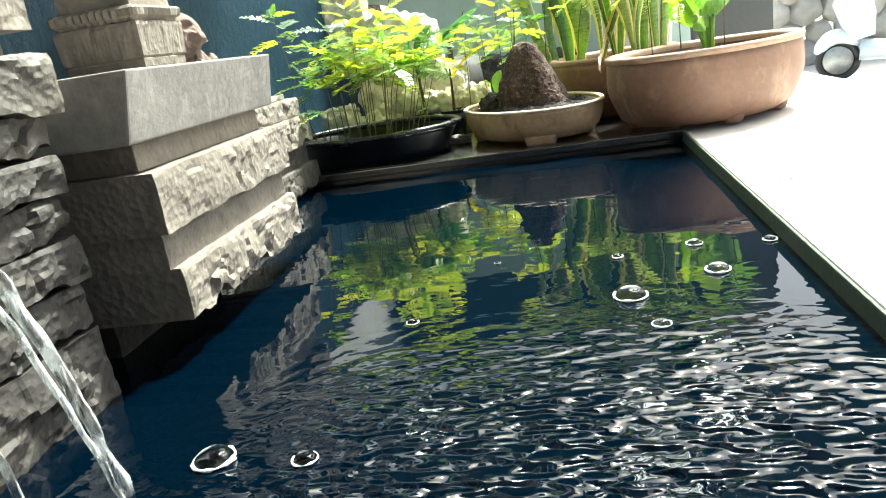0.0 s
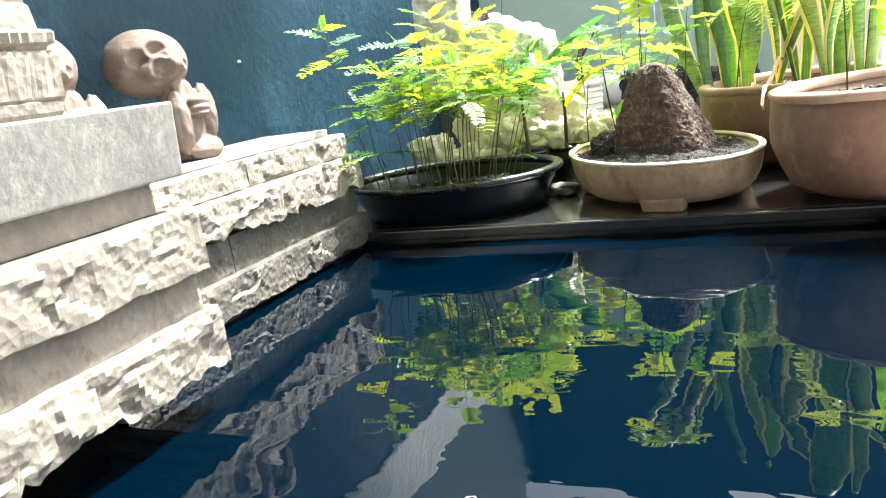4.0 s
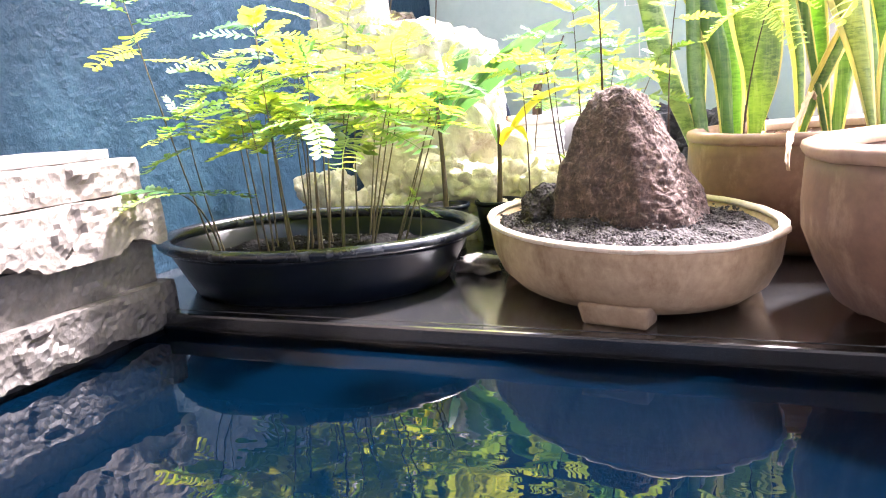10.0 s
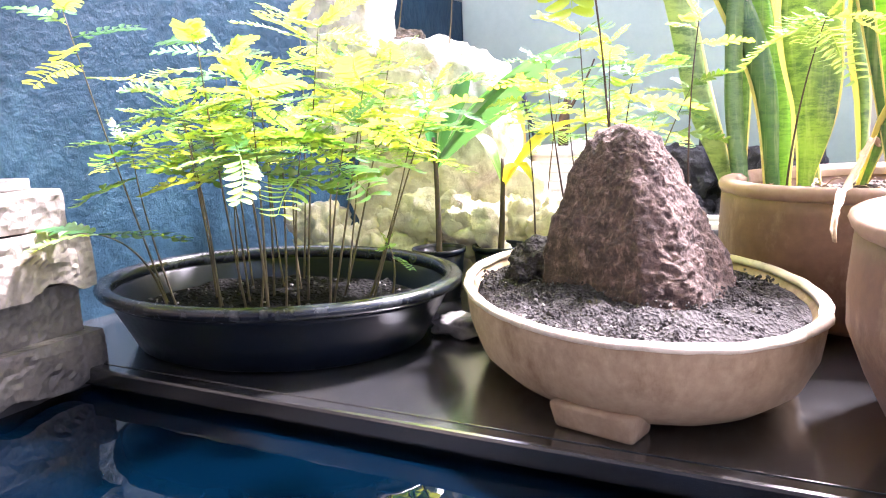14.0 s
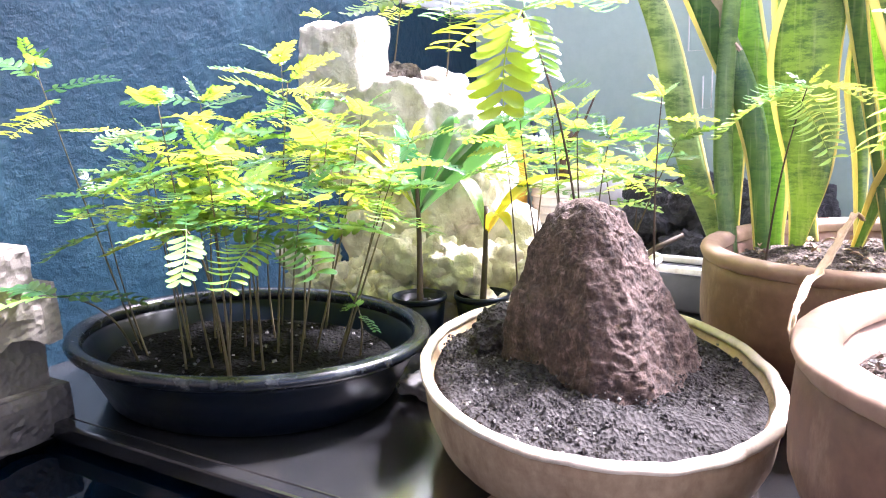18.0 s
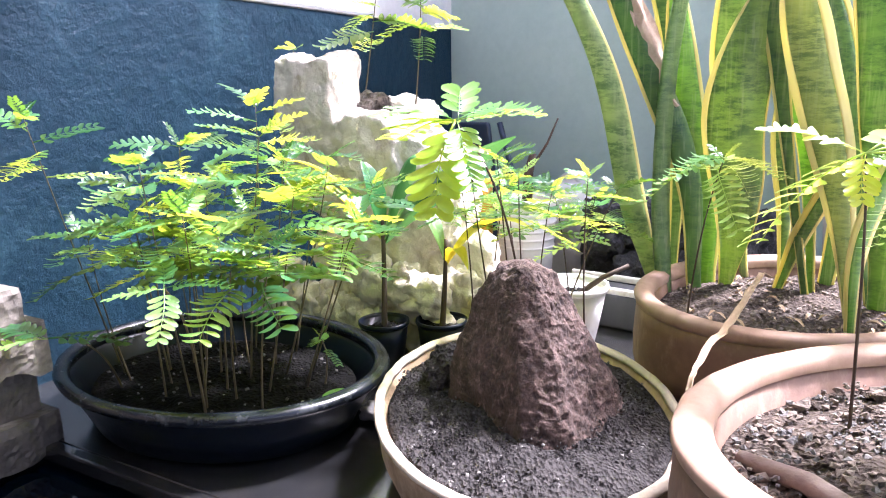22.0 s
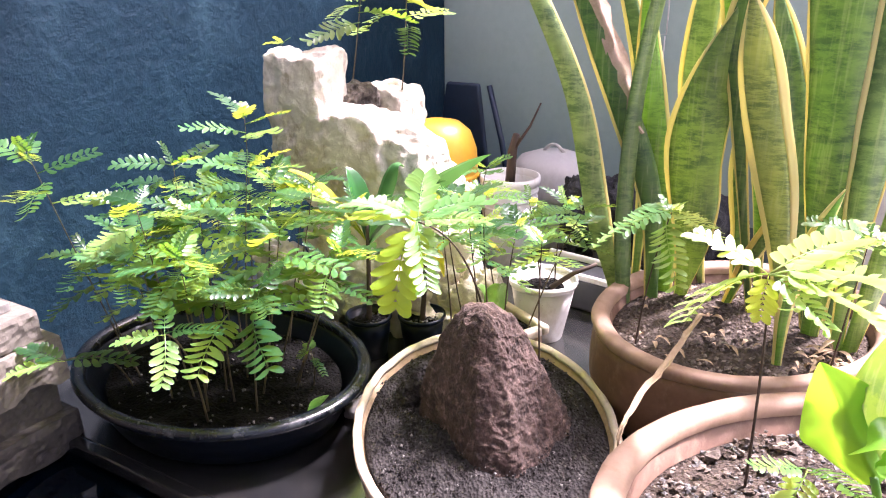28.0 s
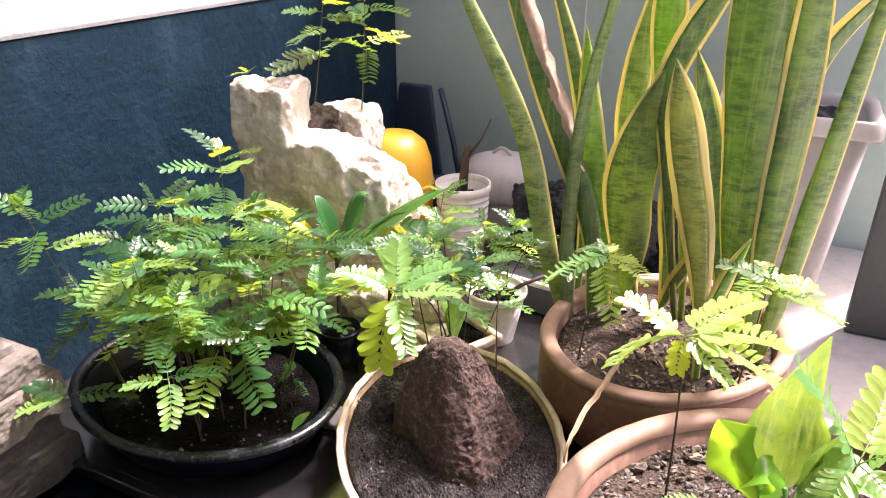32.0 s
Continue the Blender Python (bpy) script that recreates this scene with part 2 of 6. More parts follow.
def water_build(nt, p):
    p.inputs["Base Color"].default_value = (0.0001, 0.0019, 0.0048, 1)
    p.inputs["Roughness"].default_value = 0.0
    p.inputs["IOR"].default_value = 1.333
    p.inputs["Specular IOR Level"].default_value = 0.5
    tc = nt.nodes.new("ShaderNodeTexCoord")
    # long soft swell everywhere, short ripples that fade away from the falling water
    swell = noise_of(nt, 5.0, 2.0, 0.5)
    bump(nt, p, swell, 0.14, 0.02)
    bump(nt, p, noise_of(nt, 15.0, 2.0, 0.5, (0.6, 1.4, 1)), 0.05, 0.008)
    far = nt.nodes.new("ShaderNodeVectorMath")
    far.operation = "DISTANCE"
    far.inputs[1].default_value = (0.36, -1.76, WATER)
    nt.links.new(tc.outputs["Object"], far.inputs[0])
    sine = nt.nodes.new("ShaderNodeMath")
    sine.operation = "SINE"
    mul = nt.nodes.new("ShaderNodeMath")
    mul.operation = "MULTIPLY"
    warp = nt.nodes.new("ShaderNodeMath")
    warp.operation = "MULTIPLY_ADD"
    nt.links.new(noise_of(nt, 9.0, 3.0), warp.inputs[0])
    warp.inputs[1].default_value = 0.12
    nt.links.new(far.outputs["Value"], warp.inputs[2])
    nt.links.new(warp.outputs[0], mul.inputs[0])
    mul.inputs[1].default_value = 165.0
    nt.links.new(mul.outputs[0], sine.inputs[0])
    fade = node(nt, "ShaderNodeMapRange", From_Min=0.05, From_Max=0.72, To_Min=1.0, To_Max=0.0)
    nt.links.new(far.outputs["Value"], fade.inputs[0])
    amp = nt.nodes.new("ShaderNodeMath")
    amp.operation = "MULTIPLY"
    nt.links.new(sine.outputs[0], amp.inputs[0])
    nt.links.new(fade.outputs[0], amp.inputs[1])
    bump(nt, p, amp.outputs[0], 0.22, 0.005)
    for scale, strength, depth, stretch in ((24.0, 0.35, 0.012, (0.75, 1.8, 1)), (44.0, 0.25, 0.006, (0.6, 1.7, 1))):
        chop = nt.nodes.new("ShaderNodeMath")
        chop.operation = "MULTIPLY"
        nt.links.new(noise_of(nt, scale, 2.0, 0.5, stretch), chop.inputs[0])
        nt.links.new(fade.outputs[0], chop.inputs[1])
        bump(nt, p, chop.outputs[0], strength, depth)
    near = node(nt, "ShaderNodeMapRange", From_Min=0.10, From_Max=0.62, To_Min=1.0, To_Max=0.0)
    nt.links.new(far.outputs["Value"], near.inputs[0])
    steep = nt.nodes.new("ShaderNodeMath")
    steep.operation = "MULTIPLY"
    nt.links.new(noise_of(nt, 34.0, 1.0, 0.5, (0.8, 1.4, 1)), steep.inputs[0])
    nt.links.new(near.outputs[0], steep.inputs[1])
    bump(nt, p, steep.outputs[0], 1.0, 0.040)


def clear_build(nt, p):
    p.inputs["Base Color"].default_value = (0.95, 0.97, 0.97, 1)
    p.inputs["Roughness"].default_value = 0.03
    p.inputs["IOR"].default_value = 1.333
    p.inputs["Transmission Weight"].default_value = 1.0


def film_build(nt, p):
    clear_build(nt, p)
    p.inputs["IOR"].default_value = 1.06
    p.inputs["Coat Weight"].default_value = 0.6


def jet_build(nt, p):
    """Falling water with streaks of air in it."""
    clear_build(nt, p)
    streak = noise_of(nt, 40.0, 4.0, 0.6, (2.2, 2.2, 0.25))
    nt.links.new(ramp(nt, streak, [(0.44, (1, 1, 1)), (0.64, (0.45, 0.45, 0.45))]), p.inputs["Transmission Weight"])
    bump(nt, p, streak, 0.8, 0.004)


WATER = -0.033
M_BLUE = surface("blue_wall_paint", (0.0035, 0.018, 0.034), (0.0075, 0.031, 0.052), 2.2, 42, 0.55, 0.8, 0.007, stain=(0.018, 0.050, 0.074))
M_WHITEWALL = surface("whitewashed_brick", (0.55, 0.56, 0.56), (0.70, 0.70, 0.70), 4, 40, 0.85, 0.7, 0.008)
M_GREYWALL = surface("grey_wall_paint", (0.40, 0.52, 0.475), (0.48, 0.605, 0.55), 1.5, 50, 0.7, 0.25, 0.003)
M_UPPERWALL = surface("dark_teal_added_wall", (0.03, 0.06, 0.075), (0.05, 0.085, 0.10), 1.5, 50, 0.7, 0.3, 0.003)
M_POCKET = surface("brown_rock_soil", (0.045, 0.036, 0.027), (0.27, 0.225, 0.18), 34, 110, 0.95, 1.0, 0.010, stain=(0.38, 0.34, 0.28), pits=70)
M_DARKPANEL = surface("dark_grey_panel", (0.05, 0.055, 0.06), (0.08, 0.085, 0.09), 2, 60, 0.6, 0.2, 0.002)
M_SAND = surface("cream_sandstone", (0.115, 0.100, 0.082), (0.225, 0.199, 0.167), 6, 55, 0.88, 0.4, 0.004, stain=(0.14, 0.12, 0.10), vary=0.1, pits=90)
# wet sandstones that also carry the lower stones' shade in their colour
M_WETSHADESAND = surface("wet_stained_shaded_sandstone", (0.032, 0.029, 0.026), (0.125, 0.11, 0.09), 7, 50, 0.6, 0.5, 0.005, stain=(0.05, 0.05, 0.045), vary=0.1, pits=90)
M_BASESAND = surface("wet_shade_dark_sandstone", (0.014, 0.012, 0.011), (0.05, 0.044, 0.037), 8, 50, 0.7, 0.5, 0.004, stain=(0.02, 0.02, 0.018), pits=90)
# plain white that stands in for the highlight on bubble rims
M_RIMLIGHT = surface("white_bubble_highlight", (0.75, 0.78, 0.78), (0.85, 0.87, 0.87), 20, 90, 0.3, 0.1, 0.001)
M_CAP = surface("grey_sawn_stone", (0.155, 0.148, 0.142), (0.30, 0.282, 0.262), 7, 80, 0.85, 0.45, 0.003, stain=(0.36, 0.335, 0.305), vary=0.05)
M_LEDGE = surface("wet_dark_tile", (0.010, 0.011, 0.012), (0.022, 0.021, 0.021), 5, 30, 0.22, 0.05, 0.001, stain=(0.024, 0.022, 0.019), spec=1.0)
M_PONDWALL = surface("mossy_concrete", (0.024, 0.042, 0.028), (0.10, 0.125, 0.095), 14, 70, 0.5, 0.6, 0.004, stain=(0.04, 0.10, 0.04))
M_PAVE = surface("pale_concrete", (0.50, 0.48, 0.44), (0.62, 0.60, 0.56), 2, 80, 0.85, 0.3, 0.002, stain=(0.38, 0.36, 0.33))
M_STREET = surface("dusty_street", (0.40, 0.38, 0.35), (0.55, 0.53, 0.49), 0.8, 30, 0.9, 0.4, 0.01)
M_SKYBLOCK = surface("dark_sky_blocker", (0.10, 0.095, 0.085), (0.16, 0.15, 0.14), 2, 30, 0.8, 0.3, 0.004)
M_BACKBLOCK = surface("dark_blocker_plaster", (0.10, 0.10, 0.10), (0.16, 0.155, 0.15), 2, 40, 0.85, 0.3, 0.004)
M_LIME = surface("white_limestone", (0.57, 0.50, 0.40), (0.78, 0.72, 0.61), 9, 60, 0.9, 0.8, 0.007, stain=(0.31, 0.25, 0.17), pits=30)
M_BLACKROCK = surface("black_lava_stone", (0.010, 0.011, 0.013), (0.045, 0.047, 0.05), 14, 80, 0.75, 1.0, 0.010, pits=50)
M_CONE = surface("brown_lava_rock", (0.009, 0.0062, 0.0055), (0.125, 0.080, 0.064), 40, 220, 0.95, 1.0, 0.004, stain=(0.22, 0.152, 0.125))
M_BOWL = surface("beige_cast_clay", (0.29, 0.185, 0.105), (0.50, 0.375, 0.235), 3.4, 70, 0.75, 0.45, 0.004, stain=(0.17, 0.088, 0.036))
M_BOWLRIM = surface("worn_pale_clay", (0.60, 0.50, 0.38), (0.74, 0.65, 0.52), 10, 60, 0.75, 0.4, 0.003, stain=(0.40, 0.31, 0.2))
M_TERRA = surface("brown_terracotta", (0.14, 0.072, 0.048), (0.25, 0.14, 0.092), 5, 60, 0.6, 0.3, 0.002, stain=(0.36, 0.24, 0.17))
M_TERRARIM = surface("pale_terracotta", (0.29, 0.18, 0.125), (0.42, 0.285, 0.205), 7, 60, 0.65, 0.3, 0.002, stain=(0.27, 0.16, 0.1))
M_BLACK = surface("black_plastic", (0.0015, 0.0035, 0.008), (0.004, 0.007, 0.013), 8, 90, 0.34, 0.1, 0.001, stain=(0.008, 0.010, 0.013), spec=0.22)
M_BLACKRIM = surface("scuffed_black_plastic", (0.003, 0.005, 0.009), (0.010, 0.013, 0.017), 14, 120, 0.24, 0.25, 0.001, stain=(0.055, 0.06, 0.06), spec=0.6)
M_WPLASTIC = surface("white_plastic", (0.66, 0.65, 0.60), (0.78, 0.77, 0.73), 8, 60, 0.45, 0.1, 0.001, stain=(0.5, 0.46, 0.38))
M_BIN = surface("grey_beige_plastic", (0.46, 0.44, 0.42), (0.56, 0.54, 0.52), 4, 60, 0.5, 0.15, 0.001, stain=(0.38, 0.35, 0.33))
M_YELLOW = surface("yellow_plastic", (0.50, 0.26, 0.012), (0.58, 0.32, 0.02), 6, 60, 0.4, 0.1, 0.001)
M_NAVY = surface("navy_plastic", (0.014, 0.026, 0.05), (0.024, 0.040, 0.075), 6, 60, 0.4, 0.1, 0.001)
M_LEDGE.node_tree.nodes["Principled BSDF"].inputs["Coat Weight"].default_value = 1.0
M_LEDGE.node_tree.nodes["Principled BSDF"].inputs["Coat Roughness"].default_value = 0.16
M_LEDGE.node_tree.nodes["Principled BSDF"].inputs["Coat IOR"].default_value = 1.8
M_STEEL = surface("dull_grey_metal", (0.30, 0.30, 0.29), (0.42, 0.42, 0.41), 9, 70, 0.42, 0.2, 0.001, metal=0.6, stain=(0.24, 0.22, 0.2))
M_BOWLSOIL = surface("grey_damp_soil", (0.012, 0.011, 0.011), (0.085, 0.076, 0.072), 18, 120, 0.95, 1.0, 0.006, pits=160)
# damp soil taken near black: shade under the seedlings is in the colour
M_SOIL = surface("shade_dark_damp_soil", (0.002, 0.002, 0.002), (0.009, 0.008, 0.007), 18, 120, 0.95, 1.0, 0.006, pits=160)
for damp, level in ((M_SOIL, 0.12), (M_BOWLSOIL, 0.2), (M_BLUE, 0.2)):
    for nd in damp.node_tree.nodes:
        if nd.type == "BSDF_PRINCIPLED":
            nd.inputs["Specular IOR Level"].default_value = level
M_DRYSOIL = surface("brown_dry_soil", (0.034, 0.024, 0.017), (0.13, 0.094, 0.068), 16, 120, 0.95, 1.0, 0.006, pits=150)
M_GRIT = surface("pale_grit", (0.075, 0.055, 0.042), (0.30, 0.245, 0.20), 30, 120, 0.9, 0.6, 0.003)
M_DARKGRIT = surface("dark_grit", (0.02, 0.019, 0.018), (0.25, 0.235, 0.22), 40, 120, 0.9, 0.6, 0.003)
M_STRAW = surface("dry_straw", (0.30, 0.20, 0.11), (0.55, 0.42, 0.28), 14, 90, 0.8, 0.5, 0.002)
M_STATUE = surface("brown_carved_stone", (0.115, 0.082, 0.066), (0.235, 0.178, 0.148), 9, 70, 0.8, 0.6, 0.003, stain=(0.10, 0.07, 0.06))
M_STEM = surface("brown_green_stem", (0.06, 0.05, 0.025), (0.16, 0.12, 0.06), 20, 90, 0.7, 0.3, 0.001)
M_DARKSTEM = surface("dark_woody_stem", (0.035, 0.022, 0.015), (0.09, 0.06, 0.04), 20, 90, 0.75, 0.4, 0.001)
M_WATER = material("pond_water", water_build)
M_FILM = material("bubble_film", film_build)
M_JET = material("aerated_water", jet_build)
M_LEAF = leaf_material("pinnate_leaf", [(0.0, (0.008, 0.050, 0.022)), (0.4, (0.016, 0.10, 0.036)), (0.7, (0.06, 0.235, 0.075)), (1.0, (0.26, 0.44, 0.11))], glow=0.42, gloss=0.30, coat=0.35, through=[(0.0, (0.22, 0.50, 0.03)), (0.5, (0.58, 0.72, 0.03)), (1.0, (0.88, 0.86, 0.05))])
M_LEAFPALE = leaf_material("broad_pinnate_leaf", [(0.0, (0.10, 0.30, 0.09)), (0.5, (0.20, 0.42, 0.13)), (1.0, (0.38, 0.54, 0.17))], glow=0.45, gloss=0.34, through=[(0.0, (0.40, 0.62, 0.10)), (0.5, (0.60, 0.75, 0.10)), (1.0, (0.82, 0.84, 0.12))])
M_LEAFLIT = leaf_material("young_yellow_leaf", [(0.0, (0.28, 0.46, 0.03)), (1.0, (0.40, 0.56, 0.05))], glow=0.5, through=[(0.0, (0.70, 0.82, 0.03)), (1.0, (0.86, 0.88, 0.05))])
M_PALM = leaf_material("palm_blade", [(0.0, (0.025, 0.12, 0.03)), (0.6, (0.055, 0.20, 0.05)), (1.0, (0.18, 0.34, 0.07))], glow=0.26, gloss=0.30)
M_YLEAF = leaf_material("yellow_blade", [(0.0, (0.40, 0.48, 0.04)), (1.0, (0.60, 0.60, 0.06))])
M_SNAKE = leaf_material("snake_plant_blade", [(0.0, (0.085, 0.19, 0.05)), (0.5, (0.14, 0.275, 0.065)), (1.0, (0.24, 0.38, 0.09))], glow=0.38, gloss=0.35, bands=3.2)
M_SNAKEPALE = leaf_material("mottled_snake_blade", [(0.0, (0.17, 0.29, 0.10)), (0.5, (0.25, 0.38, 0.13)), (1.0, (0.36, 0.47, 0.19))], glow=0.42, gloss=0.34, bands=3.2, band=(0.055, 0.13, 0.045))
M_SNAKEBAND = leaf_material("banded_snake_blade", [(0.0, (0.17, 0.26, 0.06)), (0.5, (0.26, 0.36, 0.08)), (1.0, (0.36, 0.44, 0.12))], glow=0.33, gloss=0.35, bands=4.5, band=(0.06, 0.13, 0.03))
# brighter blade copy with the sun shining through put into its colour
M_SNAKELIT = leaf_material("lit_snake_blade", [(0.0, (0.09, 0.28, 0.04)), (0.5, (0.15, 0.38, 0.05)), (1.0, (0.24, 0.46, 0.07))], glow=0.4, gloss=0.35, bands=4.0, band=(0.06, 0.20, 0.03))
M_MARGIN = leaf_material("snake_plant_margin", [(0.0, (0.84, 0.72, 0.22)), (1.0, (0.92, 0.84, 0.38))], glow=0.4, through=[(0.0, (0.88, 0.76, 0.18)), (1.0, (0.92, 0.86, 0.32))])
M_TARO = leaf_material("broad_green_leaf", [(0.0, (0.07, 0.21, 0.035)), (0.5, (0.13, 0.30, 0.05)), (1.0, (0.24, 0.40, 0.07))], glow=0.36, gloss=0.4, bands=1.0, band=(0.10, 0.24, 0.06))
# lit copy of the broad leaf: sun through the blade raises its colour
M_TAROLIT = leaf_material("sunlit_green_leaf", [(0.0, (0.10, 0.34, 0.03)), (1.0, (0.20, 0.46, 0.04))], glow=0.45, gloss=0.35, through=[(0.0, (0.36, 0.70, 0.02)), (1.0, (0.62, 0.84, 0.03))])
M_DEADLEAF = surface("dead_leaf_tip", (0.42, 0.29, 0.20), (0.68, 0.52, 0.40), 25, 80, 0.85, 0.6, 0.003)
M_BIKEBODY = surface("pale_blue_bodywork", (0.46, 0.52, 0.58), (0.58, 0.63, 0.68), 3, 60, 0.3, 0.05, 0.001)
M_RUBBER = surface("black_rubber", (0.015, 0.015, 0.015), (0.03, 0.03, 0.03), 9, 60, 0.7, 0.3, 0.002)
M_FIELD = surface("pale_rubble_stone", (0.42, 0.39, 0.34), (0.66, 0.62, 0.56), 2, 25, 0.9, 0.8, 0.02, vary=0.25)

# ---- setting ----
def plain(name, x0, x1, y0, y1, z0, z1, mat, label, category, bevel=0.004):
    bm = bmesh.new()
    box(bm, x0, x1, y0, y1, z0, z1, bevel)
    ob = part(name, bm, mat, None, label, smooth=False)
    return tagged(ob, label, category, "", "structure")


def cut_sheet(name, xs, ys, z, mat, label, category, bumpy=0.0):
    bm = bmesh.new()
    grid = [[bm.verts.new((x, y, z + bumpy * fbm((x * 2, y * 2, 3)))) for y in ys] for x in xs]
    for i in range(len(xs) - 1):
        for j in range(len(ys) - 1):
            bm.faces.new((grid[i][j], grid[i + 1][j], grid[i + 1][j + 1], grid[i][j + 1]))
    return tagged(part(name, bm, mat), label, category, "", "structure")


cut_sheet("ground", [-300, -20, -3, 1, 4, 8, 20, 300], [-300, -20, -3, 1, 4, 8, 20, 300], -0.5, M_STREET, "pale dusty street lying lower than the terrace", "ground")
plain("wall_west", -0.76, -0.635, -3.1, 1.80, -0.5, 0.70, M_BLUE, "dark blue painted rendered wall beside the pond", "wall")
plain("wall_west_upper", -0.76, -0.630, -3.1, 1.80, 0.701, 0.93, M_WHITEWALL, "whitewashed rough band above the blue paint", "wall", 0.01)
# both wall tops are out of view, added to block sky and darken reflections
plain("wall_west_top", -0.76, -0.635, -3.1, 1.80, 0.9305, 1.72, M_UPPERWALL, "unseen dark teal top added to the side wall to block sky", "wall")
plain("wall_north_upper", -0.634, 1.16, 1.67, 1.80, 0.9005, 1.75, M_UPPERWALL, "unseen dark teal top added to the back wall to darken reflections", "wall")
plain("wall_north", -0.634, 1.16, 1.67, 1.80, -0.5, 0.90, M_GREYWALL, "smooth grey painted wall behind the pots", "wall")
# added out of view to keep light off the sides facing it
plain("wall_south", -0.76, 2.2, -3.22, -3.10, -0.5, 2.449, M_BACKBLOCK, "unseen plain dark wall added behind the camera to block light", "wall")
# two overhead slabs, out of view, added to cut sky light and deepen shade
plain("roof", -0.76, 2.6, -3.22, -0.62, 2.45, 2.55, M_SKYBLOCK, "unseen dark slab added over the pond's near end to block sky", "roof")
plain("roof_side", -0.76, 0.15, -0.619, 1.0, 2.45, 2.55, M_SKYBLOCK, "unseen dark slab added along the side wall to block sky", "roof")
plain("floor", -0.634, 0.644, 0.0217, 1.669, -0.45, 0.0, M_LEDGE, "wet dark ledge behind the pond that carries the pots", "floor", 0.0008)
plain("trim", -0.634, 0.644, 0.0, 0.0215, -0.024, 0.0, M_LEDGE, "dark tile nosing along the ledge's front edge", "trim", 0.004)
plain("terrace_front", 0.633, 3.6, -3.1, -0.828, -0.5, -0.003, M_PAVE, "sunlit pale concrete terrace slab beside the pond", "pavement", 0.006)
plain("terrace", 0.633, 3.6, -0.824, 0.62, -0.5, -0.003, M_PAVE, "sunlit pale concrete terrace beside the pond", "pavement", 0.006)
plain("terrace_back", 0.646, 1.30, 0.622, 1.669, -0.5, -0.004, M_PAVE, "pale concrete floor below the rubbish bin", "pavement", 0.006)
for ob in (bpy.data.objects["terrace_front"], bpy.data.objects["terrace"], plain("kerb", 0.627, 0.632, -3.1, 0.0195, -0.5, -0.0045, M_PONDWALL, "mossy wet concrete edge of the terrace along the pond", "kerb", 0.003)):
    for v in ob.data.vertices:
        if v.co.x < 1.0:
            v.co.x += 0.024 * (v.co.y + 0.5)
cut_sheet("pond_floor", [-0.634, 0.645], [-3.1, 0.021], -0.45, M_PONDWALL, "dark mossy floor of the pond", "pond floor")
NX, NY = 60, 150
tagged(cut_sheet("water", [-0.634 + 1.279 * i / NX for i in range(NX + 1)], [-3.1 + 3.121 * i / NY for i in range(NY + 1)], WATER, M_WATER, "dark rippled pond water mirroring the plants", "water"))
# a dark upright panel past the bin
plain("door_panel", 0.885, 1.20, 1.12, 1.15, 0.0, 0.98, M_DARKPANEL, "dark grey panel leaning beside the rubbish bin", "panel")


def wall_crack():
    """A pale scar in the paint of the blue wall."""
    bm = bmesh.new()
    bmesh.ops.create_icosphere(bm, subdivisions=2, radius=1.0)
    for v in bm.verts:
        v.co *= 1 + 0.4 * noise.noise(v.co * 2.1)
        v.co = Vector((-0.635 + v.co.x * 0.002, -0.041 + v.co.y * 0.007, 0.426 + v.co.z * 0.0035))
    tagged(part("paint_chip", bm, M_WHITEWALL), "pale chip in the blue wall paint", "paint chip", "", "structure")


wall_crack()


# ---- stone courses along the pond ----
def rough_slab(x0, x1, y0, y1, z0, z1, rough, seed, ragged=0.0, lean=0.0, step=0.0065):
    """A stone with a split face towards +x: the face and ends are uneven, the lower edge may be ragged. x1 is the face."""
    bm = bmesh.new()
    ny, nz = max(4, int((y1 - y0) / step)), max(3, int((z1 - z0) / step))
    cols = []
    for i in range(ny + 1):
        y = y0 + (y1 - y0) * i / ny
        col = []
        low = z0 + ragged * max(0.0, 0.35 + fbm((y * 16 + seed, seed, 1.7), 4))
        for k in range(nz + 1):
            q = k / nz
            z = low + (z1 - low) * q
            edge = min(1.0, 4 * min(q, 1 - q) + 0.25) * min(1.0, 5 * min(i, ny - i) / ny * (y1 - y0) / 0.05 + 0.3)
            warp = Vector((y * 17 + 0.7 * fbm((y * 9, z * 9, seed), 2) + seed, z * 24 + 0.6 * fbm((y * 14, z * 14, seed + 3), 2) + seed, seed))
            core = noise.voronoi(warp)[1][0]
            plane = 0.9 * noise.noise(core * 5.1) + 1.5 * noise.noise_vector(core * 3.7).dot(warp - core)
            d = rough * edge * (plane + 0.50 * fbm((y * 11 + seed, z * 13, seed), 3) + 0.22 * fbm((y * 60, z * 85, seed), 3))
            d += lean * (q - 1) - rough * 0.5 * (1 - min(1, 6 * (1 - q) + 0.3))
            col.append(bm.verts.new((x1 + d, y + rough * 0.5 * fbm((z * 20, seed, i)) * (i in (0, ny)), z + rough * 0.25 * fbm((y * 22, seed, 9.0)) * (k == nz))))
        cols.append(col)
    for a, b in zip(cols, cols[1:]):
        for k in range(nz):
            bm.faces.new((a[k], b[k], b[k + 1], a[k + 1]))
    back = [[bm.verts.new((x0, col[0].co.y, z0)), bm.verts.new((x0, col[-1].co.y, z1))] for col in cols]
    for (a, b), (ba, bb) in zip(zip(cols, cols[1:]), zip(back, back[1:])):
        bm.faces.new((a[-1], b[-1], bb[1], ba[1]))
        bm.faces.new((a[0], ba[0], bb[0], b[0]))
        bm.faces.new((ba[0], ba[1], bb[1], bb[0]))
    for col, bk in ((cols[0], back[0]), (cols[-1], back[-1])):
        bm.faces.new([*col, bk[1], bk[0]])
    return bm


